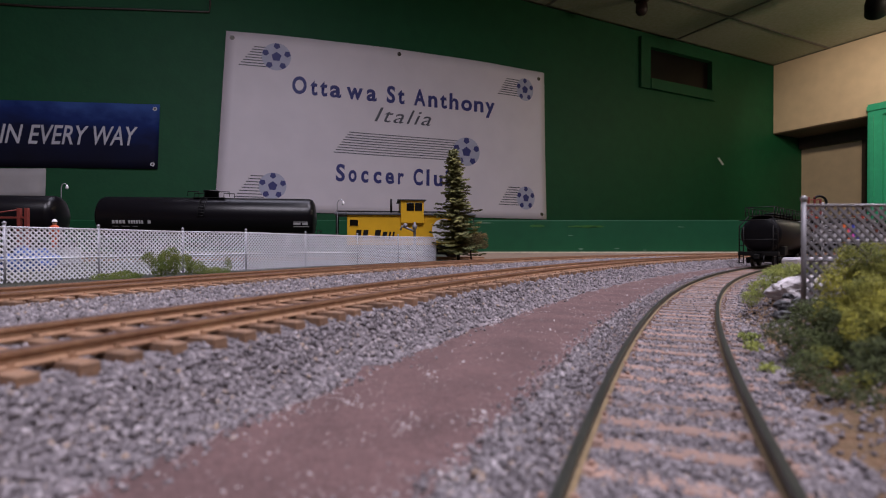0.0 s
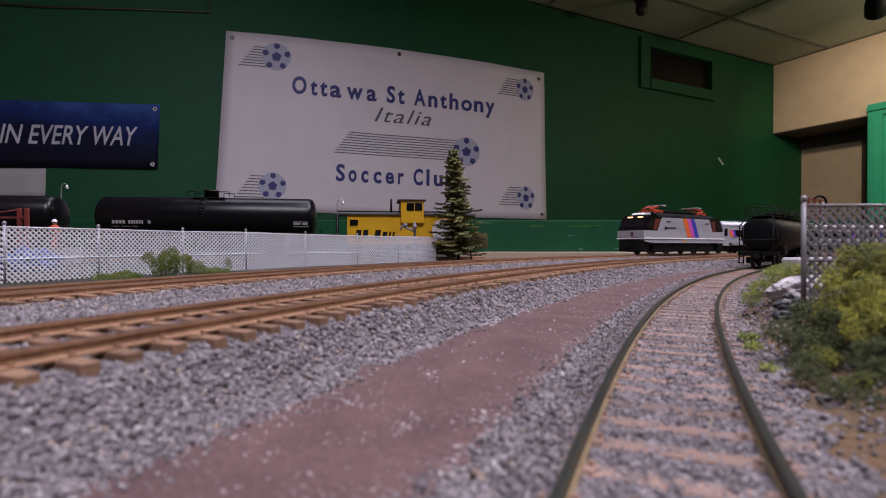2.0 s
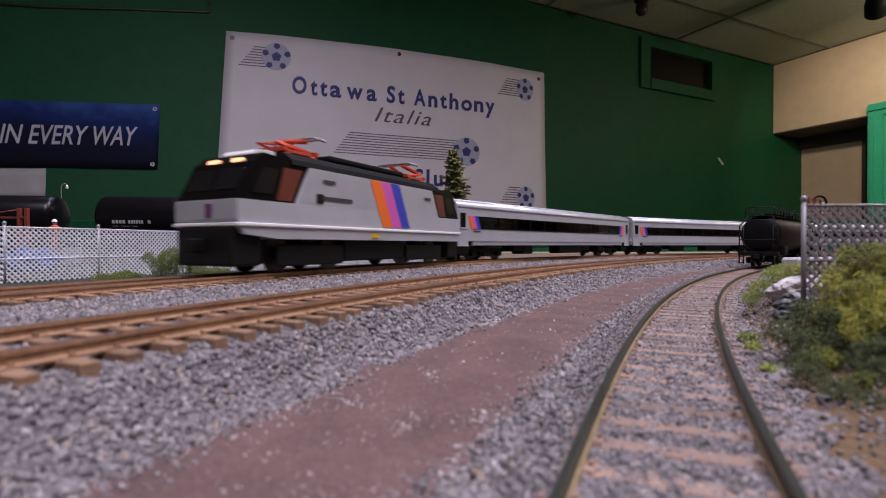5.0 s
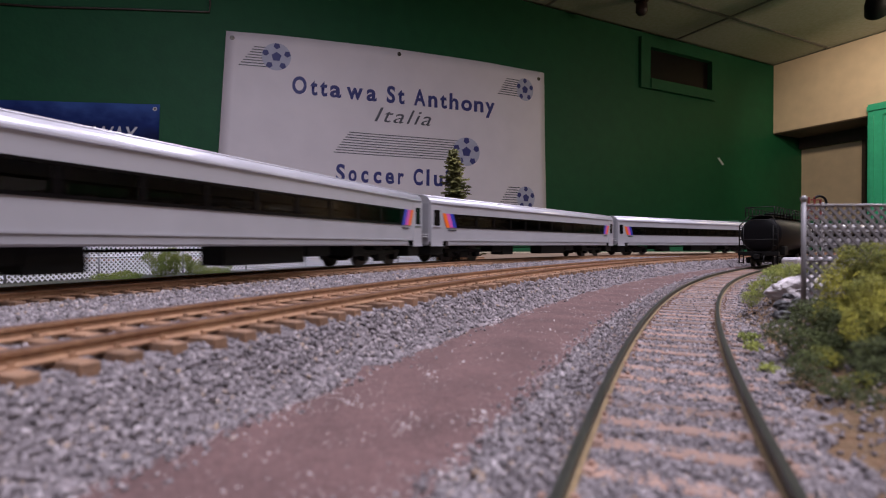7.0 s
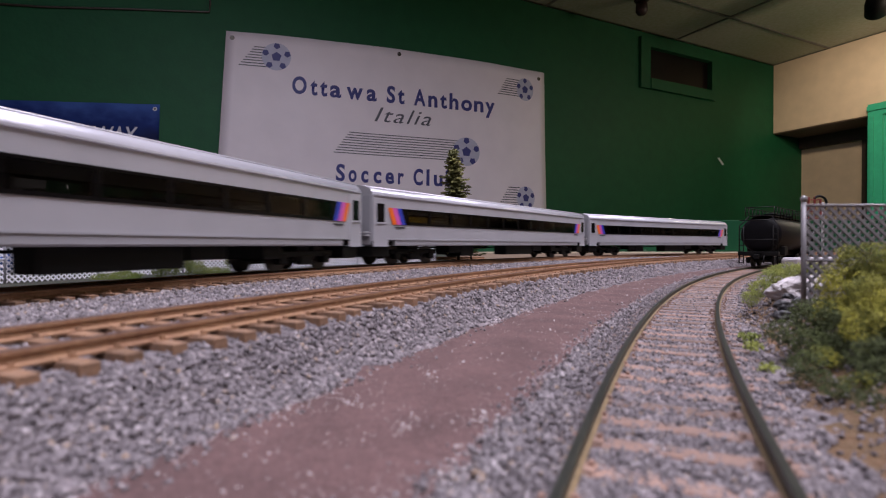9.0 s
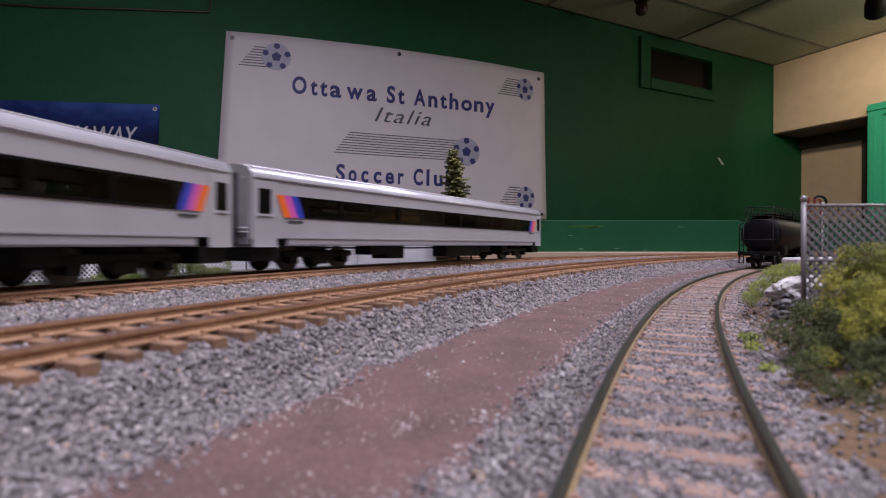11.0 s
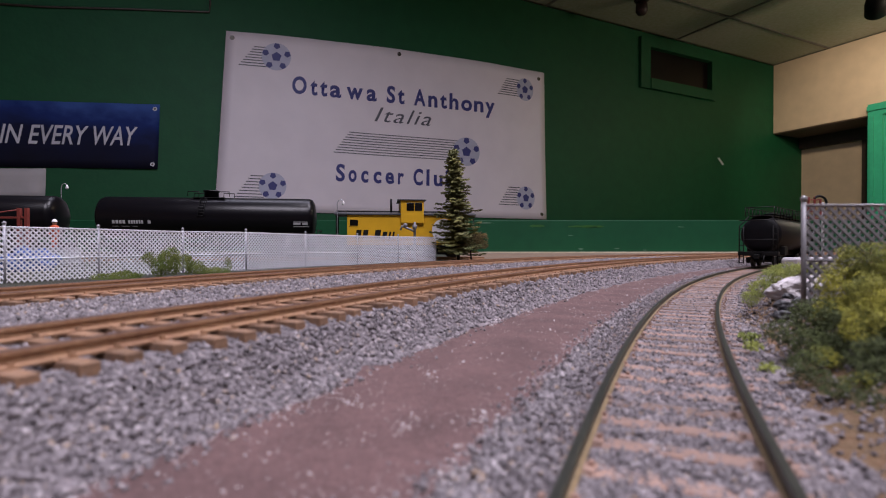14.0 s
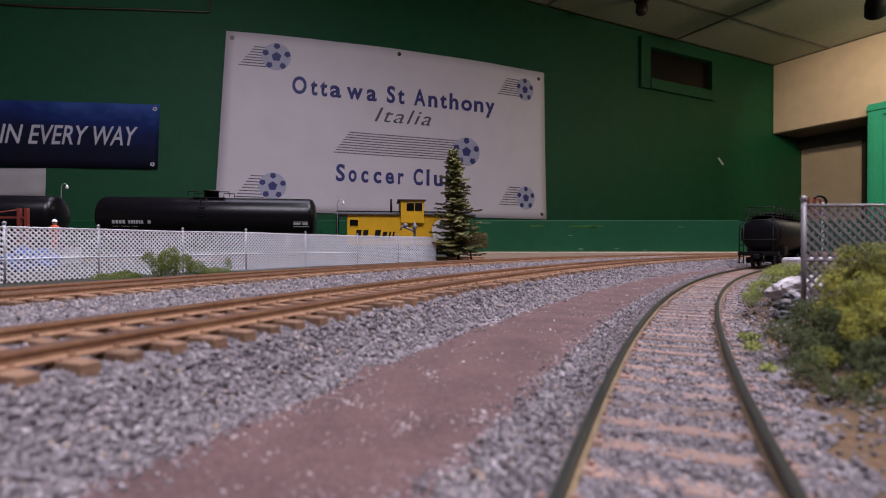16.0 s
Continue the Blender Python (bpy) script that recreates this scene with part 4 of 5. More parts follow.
def pantograph(parent, x, flip):
    bm = bmesh.new()
    for s in (-1, 1):
        tube(bm, [(x - 9 * flip, 7 * s, 46.6), (x + 11 * flip, 5 * s, 49.0), (x - 8 * flip, 4 * s, 51.5)], 1.0, 6)
        box(bm, x - 10, x + 10, 7.5 * s - 0.7, 7.5 * s + 0.7, 45.6, 46.8, 0.2)
        for k in (-8, 8):
            lathe(bm, [(1.4, 0), (1.9, 0.8), (1.2, 1.2), (1.9, 2.0), (1.0, 2.6)], 8, m=pose((x + k) * MM, 7.5 * s * MM, 43.4 * MM))
    box(bm, x - 10, x + 6, -4, 4, 46.0, 47.6, 0.3)
    box(bm, x - 10.5, x - 8, -9, 9, 46.0, 47.4)
    box(bm, x + 8, x + 10.5, -9, 9, 46.0, 47.4)
    ob = part("pantograph", bm, M_RED, parent, "folded red pantograph")
    b2 = bmesh.new()
    for k in (-2.2, 2.2):
        tube(b2, [(x - 8 * flip + k, -13, 51.0), (x - 8 * flip + k, -10, 52.1), (x - 8 * flip + k, 10, 52.1), (x - 8 * flip + k, 13, 51.0)], 0.5, 6)
    part("contact_shoe", b2, M_FENCEDARK, ob)


def build_loco():
    lo = thing("electric_locomotive", "silver electric locomotive with black roof, red pantographs and tricolour stripes", "locomotive")
    h = 89.0
    # side profile with raked cab fronts, extruded across
    body = [(-h + 1, 17.2), (h - 1, 17.2), (h, 18), (h, 25.5), (-h, 25.5), (-h, 18)]
    bm = slab(bmesh.new(), body, -17, 17)
    part("body", bm, M_SILVER, lo)
    upper = [(-60, 25.5), (60, 25.5), (52, 40.4), (-52, 40.4)]
    part("body_side", slab(bmesh.new(), upper, -17, 17), M_SILVER, lo, "ribbed silver side panels")
    for s in (-1, 1):
        y = 17.0 * s
        ribs = bmesh.new()
        for k in range(12):
            z = 26.3 + k * 1.15
            w = 59.5 - (z - 25.5) * 8 / 14.9 - 0.6
            box(ribs, -w, w, min(y, y + 0.07 * s), max(y, y + 0.07 * s), z, z + 0.5)
        part("side_ribs", ribs, M_SILVER, lo)
        for k, m in enumerate((M_ORANGE, M_MAGENTA, M_BLUE)):
            x = -1 - 8.6 * k
            part("stripe", slant(bmesh.new(), x - 8.6, x, 18.2, 40.2, 11.0, y, 0.32 * s), m, lo)
        part("name_bars", block(24, 46, min(y, y + 0.32 * s), max(y, y + 0.32 * s), 28.0, 29.6), M_RUBBER, lo)
        part("name_bars", block(44, 48, min(y, y + 0.34 * s), max(y, y + 0.34 * s), 26.6, 30.4, 0.5), M_UNDER, lo)
        part("number_bars", block(36, 44, min(y, y + 0.32 * s), max(y, y + 0.32 * s), 35.0, 36.6), M_RUBBER, lo)
        part("number_bars", block(-50, -43, min(y, y + 0.32 * s), max(y, y + 0.32 * s), 34.4, 36.0), M_RUBBER, lo)
        part("data_plate", block(3, 9, min(y, y + 0.6 * s), max(y, y + 0.6 * s), 12.6, 14.6), M_YELLOW, lo, "small yellow plate")
    part("white_sill", block(-h - 0.6, h + 0.6, -17.9, 17.9, 15.9, 17.3, 0.4), M_WHITE, lo, "white sill line")
    part("skirt", slab(bmesh.new(), [(-h + 3, 11.6), (h - 20, 11.6), (h - 3, 13.2), (h - 1, 15.85), (-h + 1, 15.85)], -17.2, 17.2), M_SILVER, lo)
    for e in (-1, 1):
        cab = [(e * 60.4, 25.6), (e * (h - 0.3), 25.6), (e * (h - 8), 39.6), (e * (h - 13), 42.6), (e * 52.4, 40.6)]
        c = part("cab", slab(bmesh.new(), cab, -16.2, 16.2), M_BLACK, lo, "black glazed cab")
        for s in (-1, 1):
            y = 16.2 * s
            q = [(e * 62, 26.2), (e * 70, 26.2), (e * 66, 38.8), (e * 56, 38.8)]
            part("door_panel", slab(bmesh.new(), q, min(y, y + 0.5 * s), max(y, y + 0.5 * s)), M_CABRED, c, "brown-red cab door")
            q = [(e * 72, 28.2), (e * 82, 28.2), (e * 77, 37.8), (e * 69, 37.8)]
            part("side_window", slab(bmesh.new(), q, min(y, y + 0.4 * s), max(y, y + 0.4 * s)), M_PANE, c)
            m = pose((e * (h - 4.3)) * MM, 7.4 * s * MM, 33.0 * MM, 0, -e * 28, 0)
            b2 = bmesh.new()
            box(b2, -0.35, 0.35, -6.4, 6.4, -4.4, 4.6, 0.2, m=m)
            part("windshield", b2, M_PANE, c)
            b2 = bmesh.new()
            box(b2, -0.5, 0.5, -3.2, 3.2, -0.9, 0.9, 0.3, m=pose((e * (h - 9.2)) * MM, 6.5 * s * MM, 40.3 * MM, 0, -e * 38, 0))
            part("headlight", b2, M_LAMPWARM if e > 0 else M_PANE, c, "glowing amber headlight" if e > 0 else "unlit headlight")
        part("nose_panel", block(min(e * h, e * (h + 0.25)), max(e * h, e * (h + 0.25)), -15.5, 15.5, 18.4, 25.2, 0.1), M_LOWER, lo)
        part("nose_logo", block(min(e * h, e * (h + 0.3)), max(e * h, e * (h + 0.5)), 0.5, 4, 19, 24), M_NOSE, lo, "magenta nose mark")
        part("coupler", block(min(e * (h + 1), e * (h + 8)), max(e * (h + 1), e * (h + 8)), -1.8, 1.8, 8, 11.5, 0.6), M_UNDER, lo)
        part("pilot", block(min(e * 76, e * (h + 1)), max(e * 76, e * (h + 1)), -15, 15, 3.2, 15.8, 1.0), M_UNDER, lo)
        part("cowl", slab(bmesh.new(), [(e * 63, 42.6), (e * 75, 41.6), (e * 74.5, 43.4), (e * 72, 44.6), (e * 67, 45.0), (e * 63, 44.8)], -8.5, 8.5), M_WHITE, lo, "white roof cowl")
        bogie(lo, e * 47, 32, 6.6)
        for s in (-1, 1):
            part("brake_rigging", block(min(e * 27, e * 68), max(e * 27, e * 68), min(13.2 * s, 14.6 * s), max(13.2 * s, 14.6 * s), 2.6, 11.0, 0.6), M_UNDER, lo)
        pantograph(lo, e * 48, e)
    roof = [(-17.0, 40.45), (17.0, 40.45), (16.2, 42.2), (12, 44.6), (5, 45.6), (-5, 45.6), (-12, 44.6), (-16.2, 42.2)]
    part("roof", prism(bmesh.new(), roof, -62, 62), M_LOCOROOF, lo, "black roof")
    part("roof_hatch", block(-34, 30, -9, 9, 45.4, 47.6, 0.8), M_LOCOROOF, lo)
    part("transformer", block(-26, 26, -14, 14, 3.5, 11.6, 1), M_UNDER, lo)
    return lo


LOCO = build_loco()
for piece in LOCO.children_recursive:
    for vert in piece.data.vertices:
        vert.co.x *= 0.955
        if vert.co.z > 0.0112:
            vert.co.z += 0.0015 + max(0.0, vert.co.z - 0.040) * 0.25
COACHES = [build_coach()]
for _ in range(3):
    COACHES.append(copy_thing(COACHES[0], pose(0, 0, 0)))

# way of the locomotive's nose along the outer track, mm by seconds
RUN = [(0.0, 1211.4), (0.9, 1059.3), (1.5, 957.8), (2, 873.3), (2.5, 789.5), (3, 707.4), (3.5, 626.6), (4.2, 513.5), (5.2, 351.0), (6.3, 171.0),
       (7.0, 54.0), (8.0, -119.5), (8.5, -208.0), (9.0, -300.5), (10, -487.0), (11.3, -734.9), (12, -880.0), (12.5, -981.5), (13.0, -1082.0), (16.0, -1685.0)]


def nose_at(t):
    for (t0, s0), (t1, s1) in zip(RUN, RUN[1:]):
        if t <= t1:
            return s0 + (s1 - s0) * (t - t0) / (t1 - t0)
    return RUN[-1][1]


def on_outer_track(s):
    a = math.pi - s / T3[2]
    p = V(T3[0] + T3[2] * math.cos(a), T3[1] + T3[2] * math.sin(a), H2)
    return pose(p.x, p.y, p.z, 0, 0, math.degrees(a) + 90)


def motions():
    times = [k * 0.25 for k in range(65)]
    walk(LOCO, [(t, on_outer_track(nose_at(t) + 130.7)) for t in times])
    for k, co in enumerate(COACHES):
        walk(co, [(t, on_outer_track(nose_at(t) + 219 + 298.2 * (k + 0.5))) for t in times])



# ---------------------------------------------------------------- rolling stock that stands still
def tank_body(bm, half, r, zc, seg=32, flat=1.0):
    prof = [(r * 0.05, -half), (r * 0.45, -half + 0.4 * flat), (r * 0.78, -half + 2.2 * flat), (r * 0.94, -half + 5 * flat), (r, -half + 9 * flat), (r, half - 9 * flat),
            (r * 0.94, half - 5 * flat), (r * 0.78, half - 2.2 * flat), (r * 0.45, half - 0.4 * flat), (r * 0.05, half)]
    return lathe(bm, prof, seg, axis="x", m=pose(0, 0, zc * MM))


def build_tank_car(label, half, r, zc, marks, material):
    """A long tank car on two bogies; x along the track, z from the rail head."""
    ca = thing("tank_car", label, "tank car", "tank cars")
    part("tank", tank_body(bmesh.new(), half, r, zc, 40, 0.6), material, ca, smooth=False)
    for x in (-half * 0.66, half * 0.66):
        part("saddle", block(x - 6, x + 6, -11, 11, 9.5, zc - r + 6, 0.8), M_UNDER, ca)
    part("centre_sill", block(-half - 4, half + 4, -4, 4, 9, 13, 0.4), M_UNDER, ca)
    for e in (-1, 1):
        part("end_platform", block(min(e * (half - 9), e * (half + 5)), max(e * (half - 9), e * (half + 5)), -15, 15, 11.6, 13.2, 0.3), M_UNDER, ca)
        bogie(ca, e * half * 0.66, 20, 5.2)
        bm = bmesh.new()
        tube(bm, [(e * (half + 3), -14, 12), (e * (half + 3), -14, 24), (e * (half + 3), 14, 24), (e * (half + 3), 14, 12)], 0.5, 6)
        tube(bm, [(e * (half + 3), -14, 18), (e * (half + 3), 14, 18)], 0.4, 6)
        part("end_rail", bm, M_UNDER, ca)
        part("coupler", block(min(e * (half + 4), e * (half + 10)), max(e * (half + 4), e * (half + 10)), -1.6, 1.6, 8, 11.5, 0.5), M_UNDER, ca)
    top = zc + r
    part("dome", lathe(bmesh.new(), [(5.8, top - 1.2), (5.8, top + 4.8), (6.6, top + 5.0), (6.6, top + 6.2), (2, top + 6.8)], 20), material, ca)
    bm = bmesh.new()
    box(bm, -13, 13, -9, 9, top - 0.9, top - 0.2, 0.2)
    part("walkway", bm, M_UNDER, ca)
    bm = bmesh.new()
    for s in (-1, 1):
        tube(bm, [(-17, 8 * s, top + 0.5), (-17, 8 * s, top + 4.6), (-8, 8 * s, top + 4.6), (-8, 8 * s, top)], 0.4, 6)
        tube(bm, [(17, 8 * s, top + 0.5), (17, 8 * s, top + 4.6), (8, 8 * s, top + 4.6), (8, 8 * s, top)], 0.4, 6)
    part("handrail", bm, M_UNDER, ca)
    bm = bmesh.new()
    for s in (-2.4, 2.4):
        tube(bm, [(-3.5 + s, -(r + 0.8) * math.cos(a), zc + (r + 0.8) * math.sin(a)) for a in np.linspace(0.0, math.pi / 2, 12)], 0.35, 6)
    for a in np.linspace(0.05, 1.4, 11):
        tube(bm, [(-5.9, -(r + 0.8) * math.cos(a), zc + (r + 0.8) * math.sin(a)), (-1.1, -(r + 0.8) * math.cos(a), zc + (r + 0.8) * math.sin(a))], 0.3, 5)
    part("ladder", bm, M_UNDER, ca)
    for x0, x1, z0, z1, mt in marks:
        bm = bmesh.new()
        vs = []
        for k in range(5):
            z = z0 + (z1 - z0) * k / 4
            y = -math.sqrt(max(0.1, (r + 0.12) ** 2 - (z - zc) ** 2))
            vs.append((bm.verts.new(Vector((x0, y, z)) * MM), bm.verts.new(Vector((x1, y, z)) * MM)))
        for (a, b), (c, d) in zip(vs, vs[1:]):
            bm.faces.new((a, b, d, c))
        part("marking_bar", bm, mt, ca)
    return ca


def on_yard(x):
    return Matrix.Translation(V(x, yard(x), -11)) @ Matrix.Rotation(math.atan(0.14), 4, "Z")


M_MARK = mat("faded_white_marking", (0.6, 0.6, 0.62), 0.6, vary=0.3, scale=900)
marks = [(-73 + 2.65 * k, -71 + 2.65 * k, 28.8, 31.6, M_MARK) for k in range(4)] + [(-60.6 + 2.0 * k, -59.1 + 2.0 * k, 28.8, 31.6, M_MARK) for k in range(6)]
marks += [(-45.6, -43.2, 28.9, 31.5, M_MARK), (-73, -68.5, 26.4, 26.9, M_MARK), (-66.5, -60, 26.4, 26.9, M_MARK), (-58, -54, 26.4, 26.9, M_MARK)]
marks += [(72, 84, 30.6, 31.2, M_MARK), (72, 78, 28.6, 30.2, M_MARK), (79.5, 84, 28.4, 30.2, M_MARK), (72, 85, 26.6, 27.4, M_MARK)]
main_tank = build_tank_car("long glossy black tank car with white markings", 89.4, 17.6, 34.8, marks, M_TANKBLACK)
main_tank.matrix_world = on_yard(-203)
second = copy_thing(main_tank, on_yard(-410))
second["label"] = "long black tank car half hidden behind the fence"
for piece in list(second.children):
    if piece.name.startswith("marking_bar"):
        bpy.data.objects.remove(piece)


def build_caboose():
    cb = thing("caboose", "yellow wide-cupola caboose with dark roof and white disc", "caboose")
    h = 52.0
    part("body", block(-h, h, -16.5, 16.5, 11, 37.6, 0.5), M_YELLOW, cb)
    for s in (-1, 1):
        y = 16.5 * s
        part("side_sill", block(-h - 9, h + 9, min(y, y - 3 * s), max(y, y - 3 * s), 8.6, 10.9), M_UNDER, cb)
        for x in (-46, 47):
            w = part("side_window", block(x - 4.4, x + 4.4, min(y, y + 0.35 * s), max(y, y + 0.35 * s), 27.2, 34.0, 0.15), M_YELLOW, cb)
            part("pane", block(x - 3.5, x + 3.5, min(y, y + 0.5 * s), max(y, y + 0.5 * s), 28.0, 33.2), M_PANE, w)
        bm = bmesh.new()
        lathe(bm, [(10.5, 0), (10.5, 0.35)], 40, m=pose(33.5 * MM, y * MM, 24 * MM, -90 if s > 0 else 90, 0, 0))
        part("white_disc", bm, M_WHITE, cb, "round white herald")
        for k, (x0, x1) in enumerate(((-45, -40.5), (-38.8, -34.5), (-28.5, -23.5), (-21.8, -17.8), (-16.2, -14.6), (-13, -11.4))):
            part("lettering_bar", slant(bmesh.new(), x0, x1, 16.4, 24.4 if k < 3 else 22.8, 1.2, y, 0.25 * s), M_UNDER, cb)
    # roof with overhang, running board and cupola
    part("roof", prism(bmesh.new(), [(-18, 37.65), (18, 37.65), (18, 38.6), (9, 40.4), (0, 41), (-9, 40.4), (-18, 38.6)], -h - 11, h + 11), M_GREYROOF, cb, "dark grey roof")
    part("running_board", block(-h - 10, h + 10, -4, 4, 41.4, 42.2, 0.2), M_GREYROOF, cb)
    cup = part("cupola", block(-5, 15.5, -19, 19, 30.5, 50.6, 0.4), M_YELLOW, cb, "yellow wide cupola")
    part("cupola_roof", prism(bmesh.new(), [(-20.5, 50.65), (20.5, 50.65), (20.5, 51.3), (0, 53.4), (-20.5, 51.3)], -7, 17.5), M_GREYROOF, cup)
    for s in (-1, 1):
        y = 19 * s
        for x in (3.4, 10.6):
            part("cupola_window", block(x - 3.3, x + 3.3, min(y, y + 0.4 * s), max(y, y + 0.4 * s), 41.5, 48.5, 0.15), M_PANE, cup)
    part("smokestack", tube(bmesh.new(), [(-13, -4, 40), (-13, -4, 53)], 1.0, 10), M_UNDER, cb)
    for e in (-1, 1):
        x = e * (h + 5)
        part("platform", block(x - 5.5, x + 5.5, -15.5, 15.5, 8.5, 10.2, 0.3), M_UNDER, cb)
        bm = bmesh.new()
        for s in (-1, 1):
            tube(bm, [(e * (h + 9.5), 14 * s, 10), (e * (h + 9.5), 14 * s, 38)], 0.5, 6)
            tube(bm, [(e * (h + 9.5), 5 * s, 10), (e * (h + 9.5), 5 * s, 22)], 0.4, 6)
        tube(bm, [(e * (h + 9.5), -14, 22), (e * (h + 9.5), 14, 22)], 0.5, 6)
        part("end_rail", bm, M_UNDER, cb)
        bogie(cb, e * 33, 20, 5.0)
    return cb


build_caboose().matrix_world = on_yard(-35)


def build_old_tank():
    """The tank car on the near track, its end towards the lens."""
    ca = thing("tank_car", "weathered black tank car with roof railing on the near track", "tank car", "tank cars")
    half, r, zc = 70.0, 16.0, 28.8
    part("tank", tank_body(bmesh.new(), half, r, zc, 32, 0.5), M_TANKOLD, ca)
    part("centre_sill", block(-half - 6, half + 6, -4, 4, 9, 13, 0.4), M_UNDER, ca)
    for e in (-1, 1):
        part("end_sill", block(min(e * (half + 1), e * (half + 6)), max(e * (half + 1), e * (half + 6)), -15.5, 15.5, 10, 13.5, 0.4), M_UNDER, ca)
        part("side_bolster", block(min(e * 40, e * 50), max(e * 40, e * 50), -15, 15, 10.5, 18, 0.6), M_UNDER, ca)
        bogie(ca, e * 46, 20, 5.2)
        bm = bmesh.new()
        for s in (-1, 1):
            tube(bm, [(e * (half + 5), 14.6 * s, 3), (e * (half + 5), 14.6 * s, 36), (e * (half - 2), 9 * s, 44.5)], 0.5, 6)
            tube(bm, [(e * (half + 5), 11.2 * s, 3), (e * (half + 5), 11.2 * s, 36)], 0.4, 6)
            for z in range(4, 38, 5):
                tube(bm, [(e * (half + 5), 11.2 * s, z), (e * (half + 5), 14.6 * s, z)], 0.35, 5)
        tube(bm, [(e * (half + 5), -14.6, 24), (e * (half + 5), 14.6, 24)], 0.5, 6)
        tube(bm, [(e * (half + 5), -14.6, 41), (e * (half + 5), 14.6, 41)], 0.45, 6)
        part("end_ladder", bm, M_UNDER, ca)
        part("coupler", block(min(e * (half + 6), e * (half + 13)), max(e * (half + 6), e * (half + 13)), -1.8, 1.8, 7.5, 11.5, 0.6), M_UNDER, ca)
        part("brake_pipe", tube(bmesh.new(), [(e * (half + 6), 5, 10), (e * (half + 10), 5.5, 8), (e * (half + 11), 5.5, 4)], 0.6, 6), M_UNDER, ca)
    part("walkway", block(-half, half, -8, 8, 44.6, 45.5, 0.2), M_UNDER, ca)
    for s in (-1, 1):
        bm = bmesh.new()
        tube(bm, [(-half, 11 * s, 44), (-half, 11 * s, 52.5), (half, 11 * s, 52.5), (half, 11 * s, 44)], 0.4, 6)
        tube(bm, [(-half, 11 * s, 48.5), (half, 11 * s, 48.5)], 0.3, 6)
        for x in range(-60, 61, 12):
            tube(bm, [(x, 11 * s, 43), (x, 11 * s, 52.5)], 0.35, 6)
        part("roof_rail", bm, M_UNDER, ca, "thin black roof railing")
    for e in (-1, 1):
        part("end_roof_rail", tube(bmesh.new(), [(e * half, -11, 52.5), (e * half, 0, 52.5), (e * half, 11, 52.5)], 0.4, 6), M_UNDER, ca)
    for x in (-30, 0, 30):
        part("hatch", lathe(bmesh.new(), [(5, 44), (5, 47.6), (5.6, 47.8), (5.6, 48.6), (1, 49)], 16, m=pose(x * MM, 0, 0)), M_TANKOLD, ca)
    a = math.radians(137.8 - 2.95)
    ca.matrix_world = Matrix.Translation(V(T1[0] + T1[2] * math.cos(a), T1[1] + T1[2] * math.sin(a), H1)) @ Matrix.Rotation(a + math.pi / 2, 4, "Z")


build_old_tank()


# ---------------------------------------------------------------- fences
def fence_panel(bm, w, h, pitch, bar, thick):
    """Diagonal lattice between two posts: x along, z up, clipped to the panel."""
    n = int((w + h) / pitch) + 2
    for lean in (1, -1):
        for k in range(n):
            x0 = -h + k * pitch + 0.4 if lean > 0 else k * pitch + 0.4
            a, b = (x0, 0.0), (x0 + lean * h, h)
            t0, t1 = 0.0, 1.0
            dx = b[0] - a[0]
            lo, hi = sorted(((0 - a[0]) / dx, (w - a[0]) / dx))
            t0, t1 = max(t0, lo), min(t1, hi)
            if t1 - t0 < 0.02:
                continue
            p = Vector((a[0] + dx * t0, lean * thick * 0.4, h * t0))
            q = Vector((a[0] + dx * t1, lean * thick * 0.4, h * t1))
            d = (q - p).normalized()
            s = Vector((-d.z, 0, d.x)) * bar / 2
            y = Vector((0, thick / 2, 0))
            vs = [bm.verts.new(v * MM) for v in (p - s - y, p + s - y, p + s + y, p - s + y, q - s - y, q + s - y, q + s + y, q - s + y)]
            for f in ((0, 1, 5, 4), (1, 2, 6, 5), (2, 3, 7, 6), (3, 0, 4, 7)):
                bm.faces.new([vs[i] for i in f])
    bmesh.ops.recalc_face_normals(bm, faces=bm.faces)
    return bm


def build_fence(label, posts, h, material, pitch=2.0, bar=0.5, frame_material=None):
    """posts: (x, y, z) of the feet in mm."""
    fe = thing("lattice_fence", label, "fence", "fences")
    for x, y, z in posts:
        bm = bmesh.new()
        tube(bm, [(0, 0, -3), (0, 0, h + 0.4)], 0.5, 8)
        lathe(bm, [(0.3, h + 0.3), (0.66, h + 0.7), (0.7, h + 1.1), (0.5, h + 1.5), (0.1, h + 1.7)], 10)
        part("post", bm, frame_material or material, fe).location = V(x, y, z)
    for (x0, y0, z0), (x1, y1, z1) in zip(posts, posts[1:]):
        w = math.hypot(x1 - x0, y1 - y0)
        m = Matrix.Translation(V(x0, y0, z0)) @ Matrix.Rotation(math.atan2(y1 - y0, x1 - x0), 4, "Z") @ Matrix.Rotation(-math.atan2(z1 - z0, w), 4, "Y")
        pan = part("lattice_panel", fence_panel(bmesh.new(), w, h - 0.5, pitch, bar, 0.34), material, fe)
        pan.matrix_world = m
        for z in (h - 0.4, h * 0.42, -0.4):
            part("rail", tube(bmesh.new(), [(0, -0.25, z), (w, -0.25, z)], 0.27, 6), material if z > 0 else (frame_material or material), fe).matrix_world = m


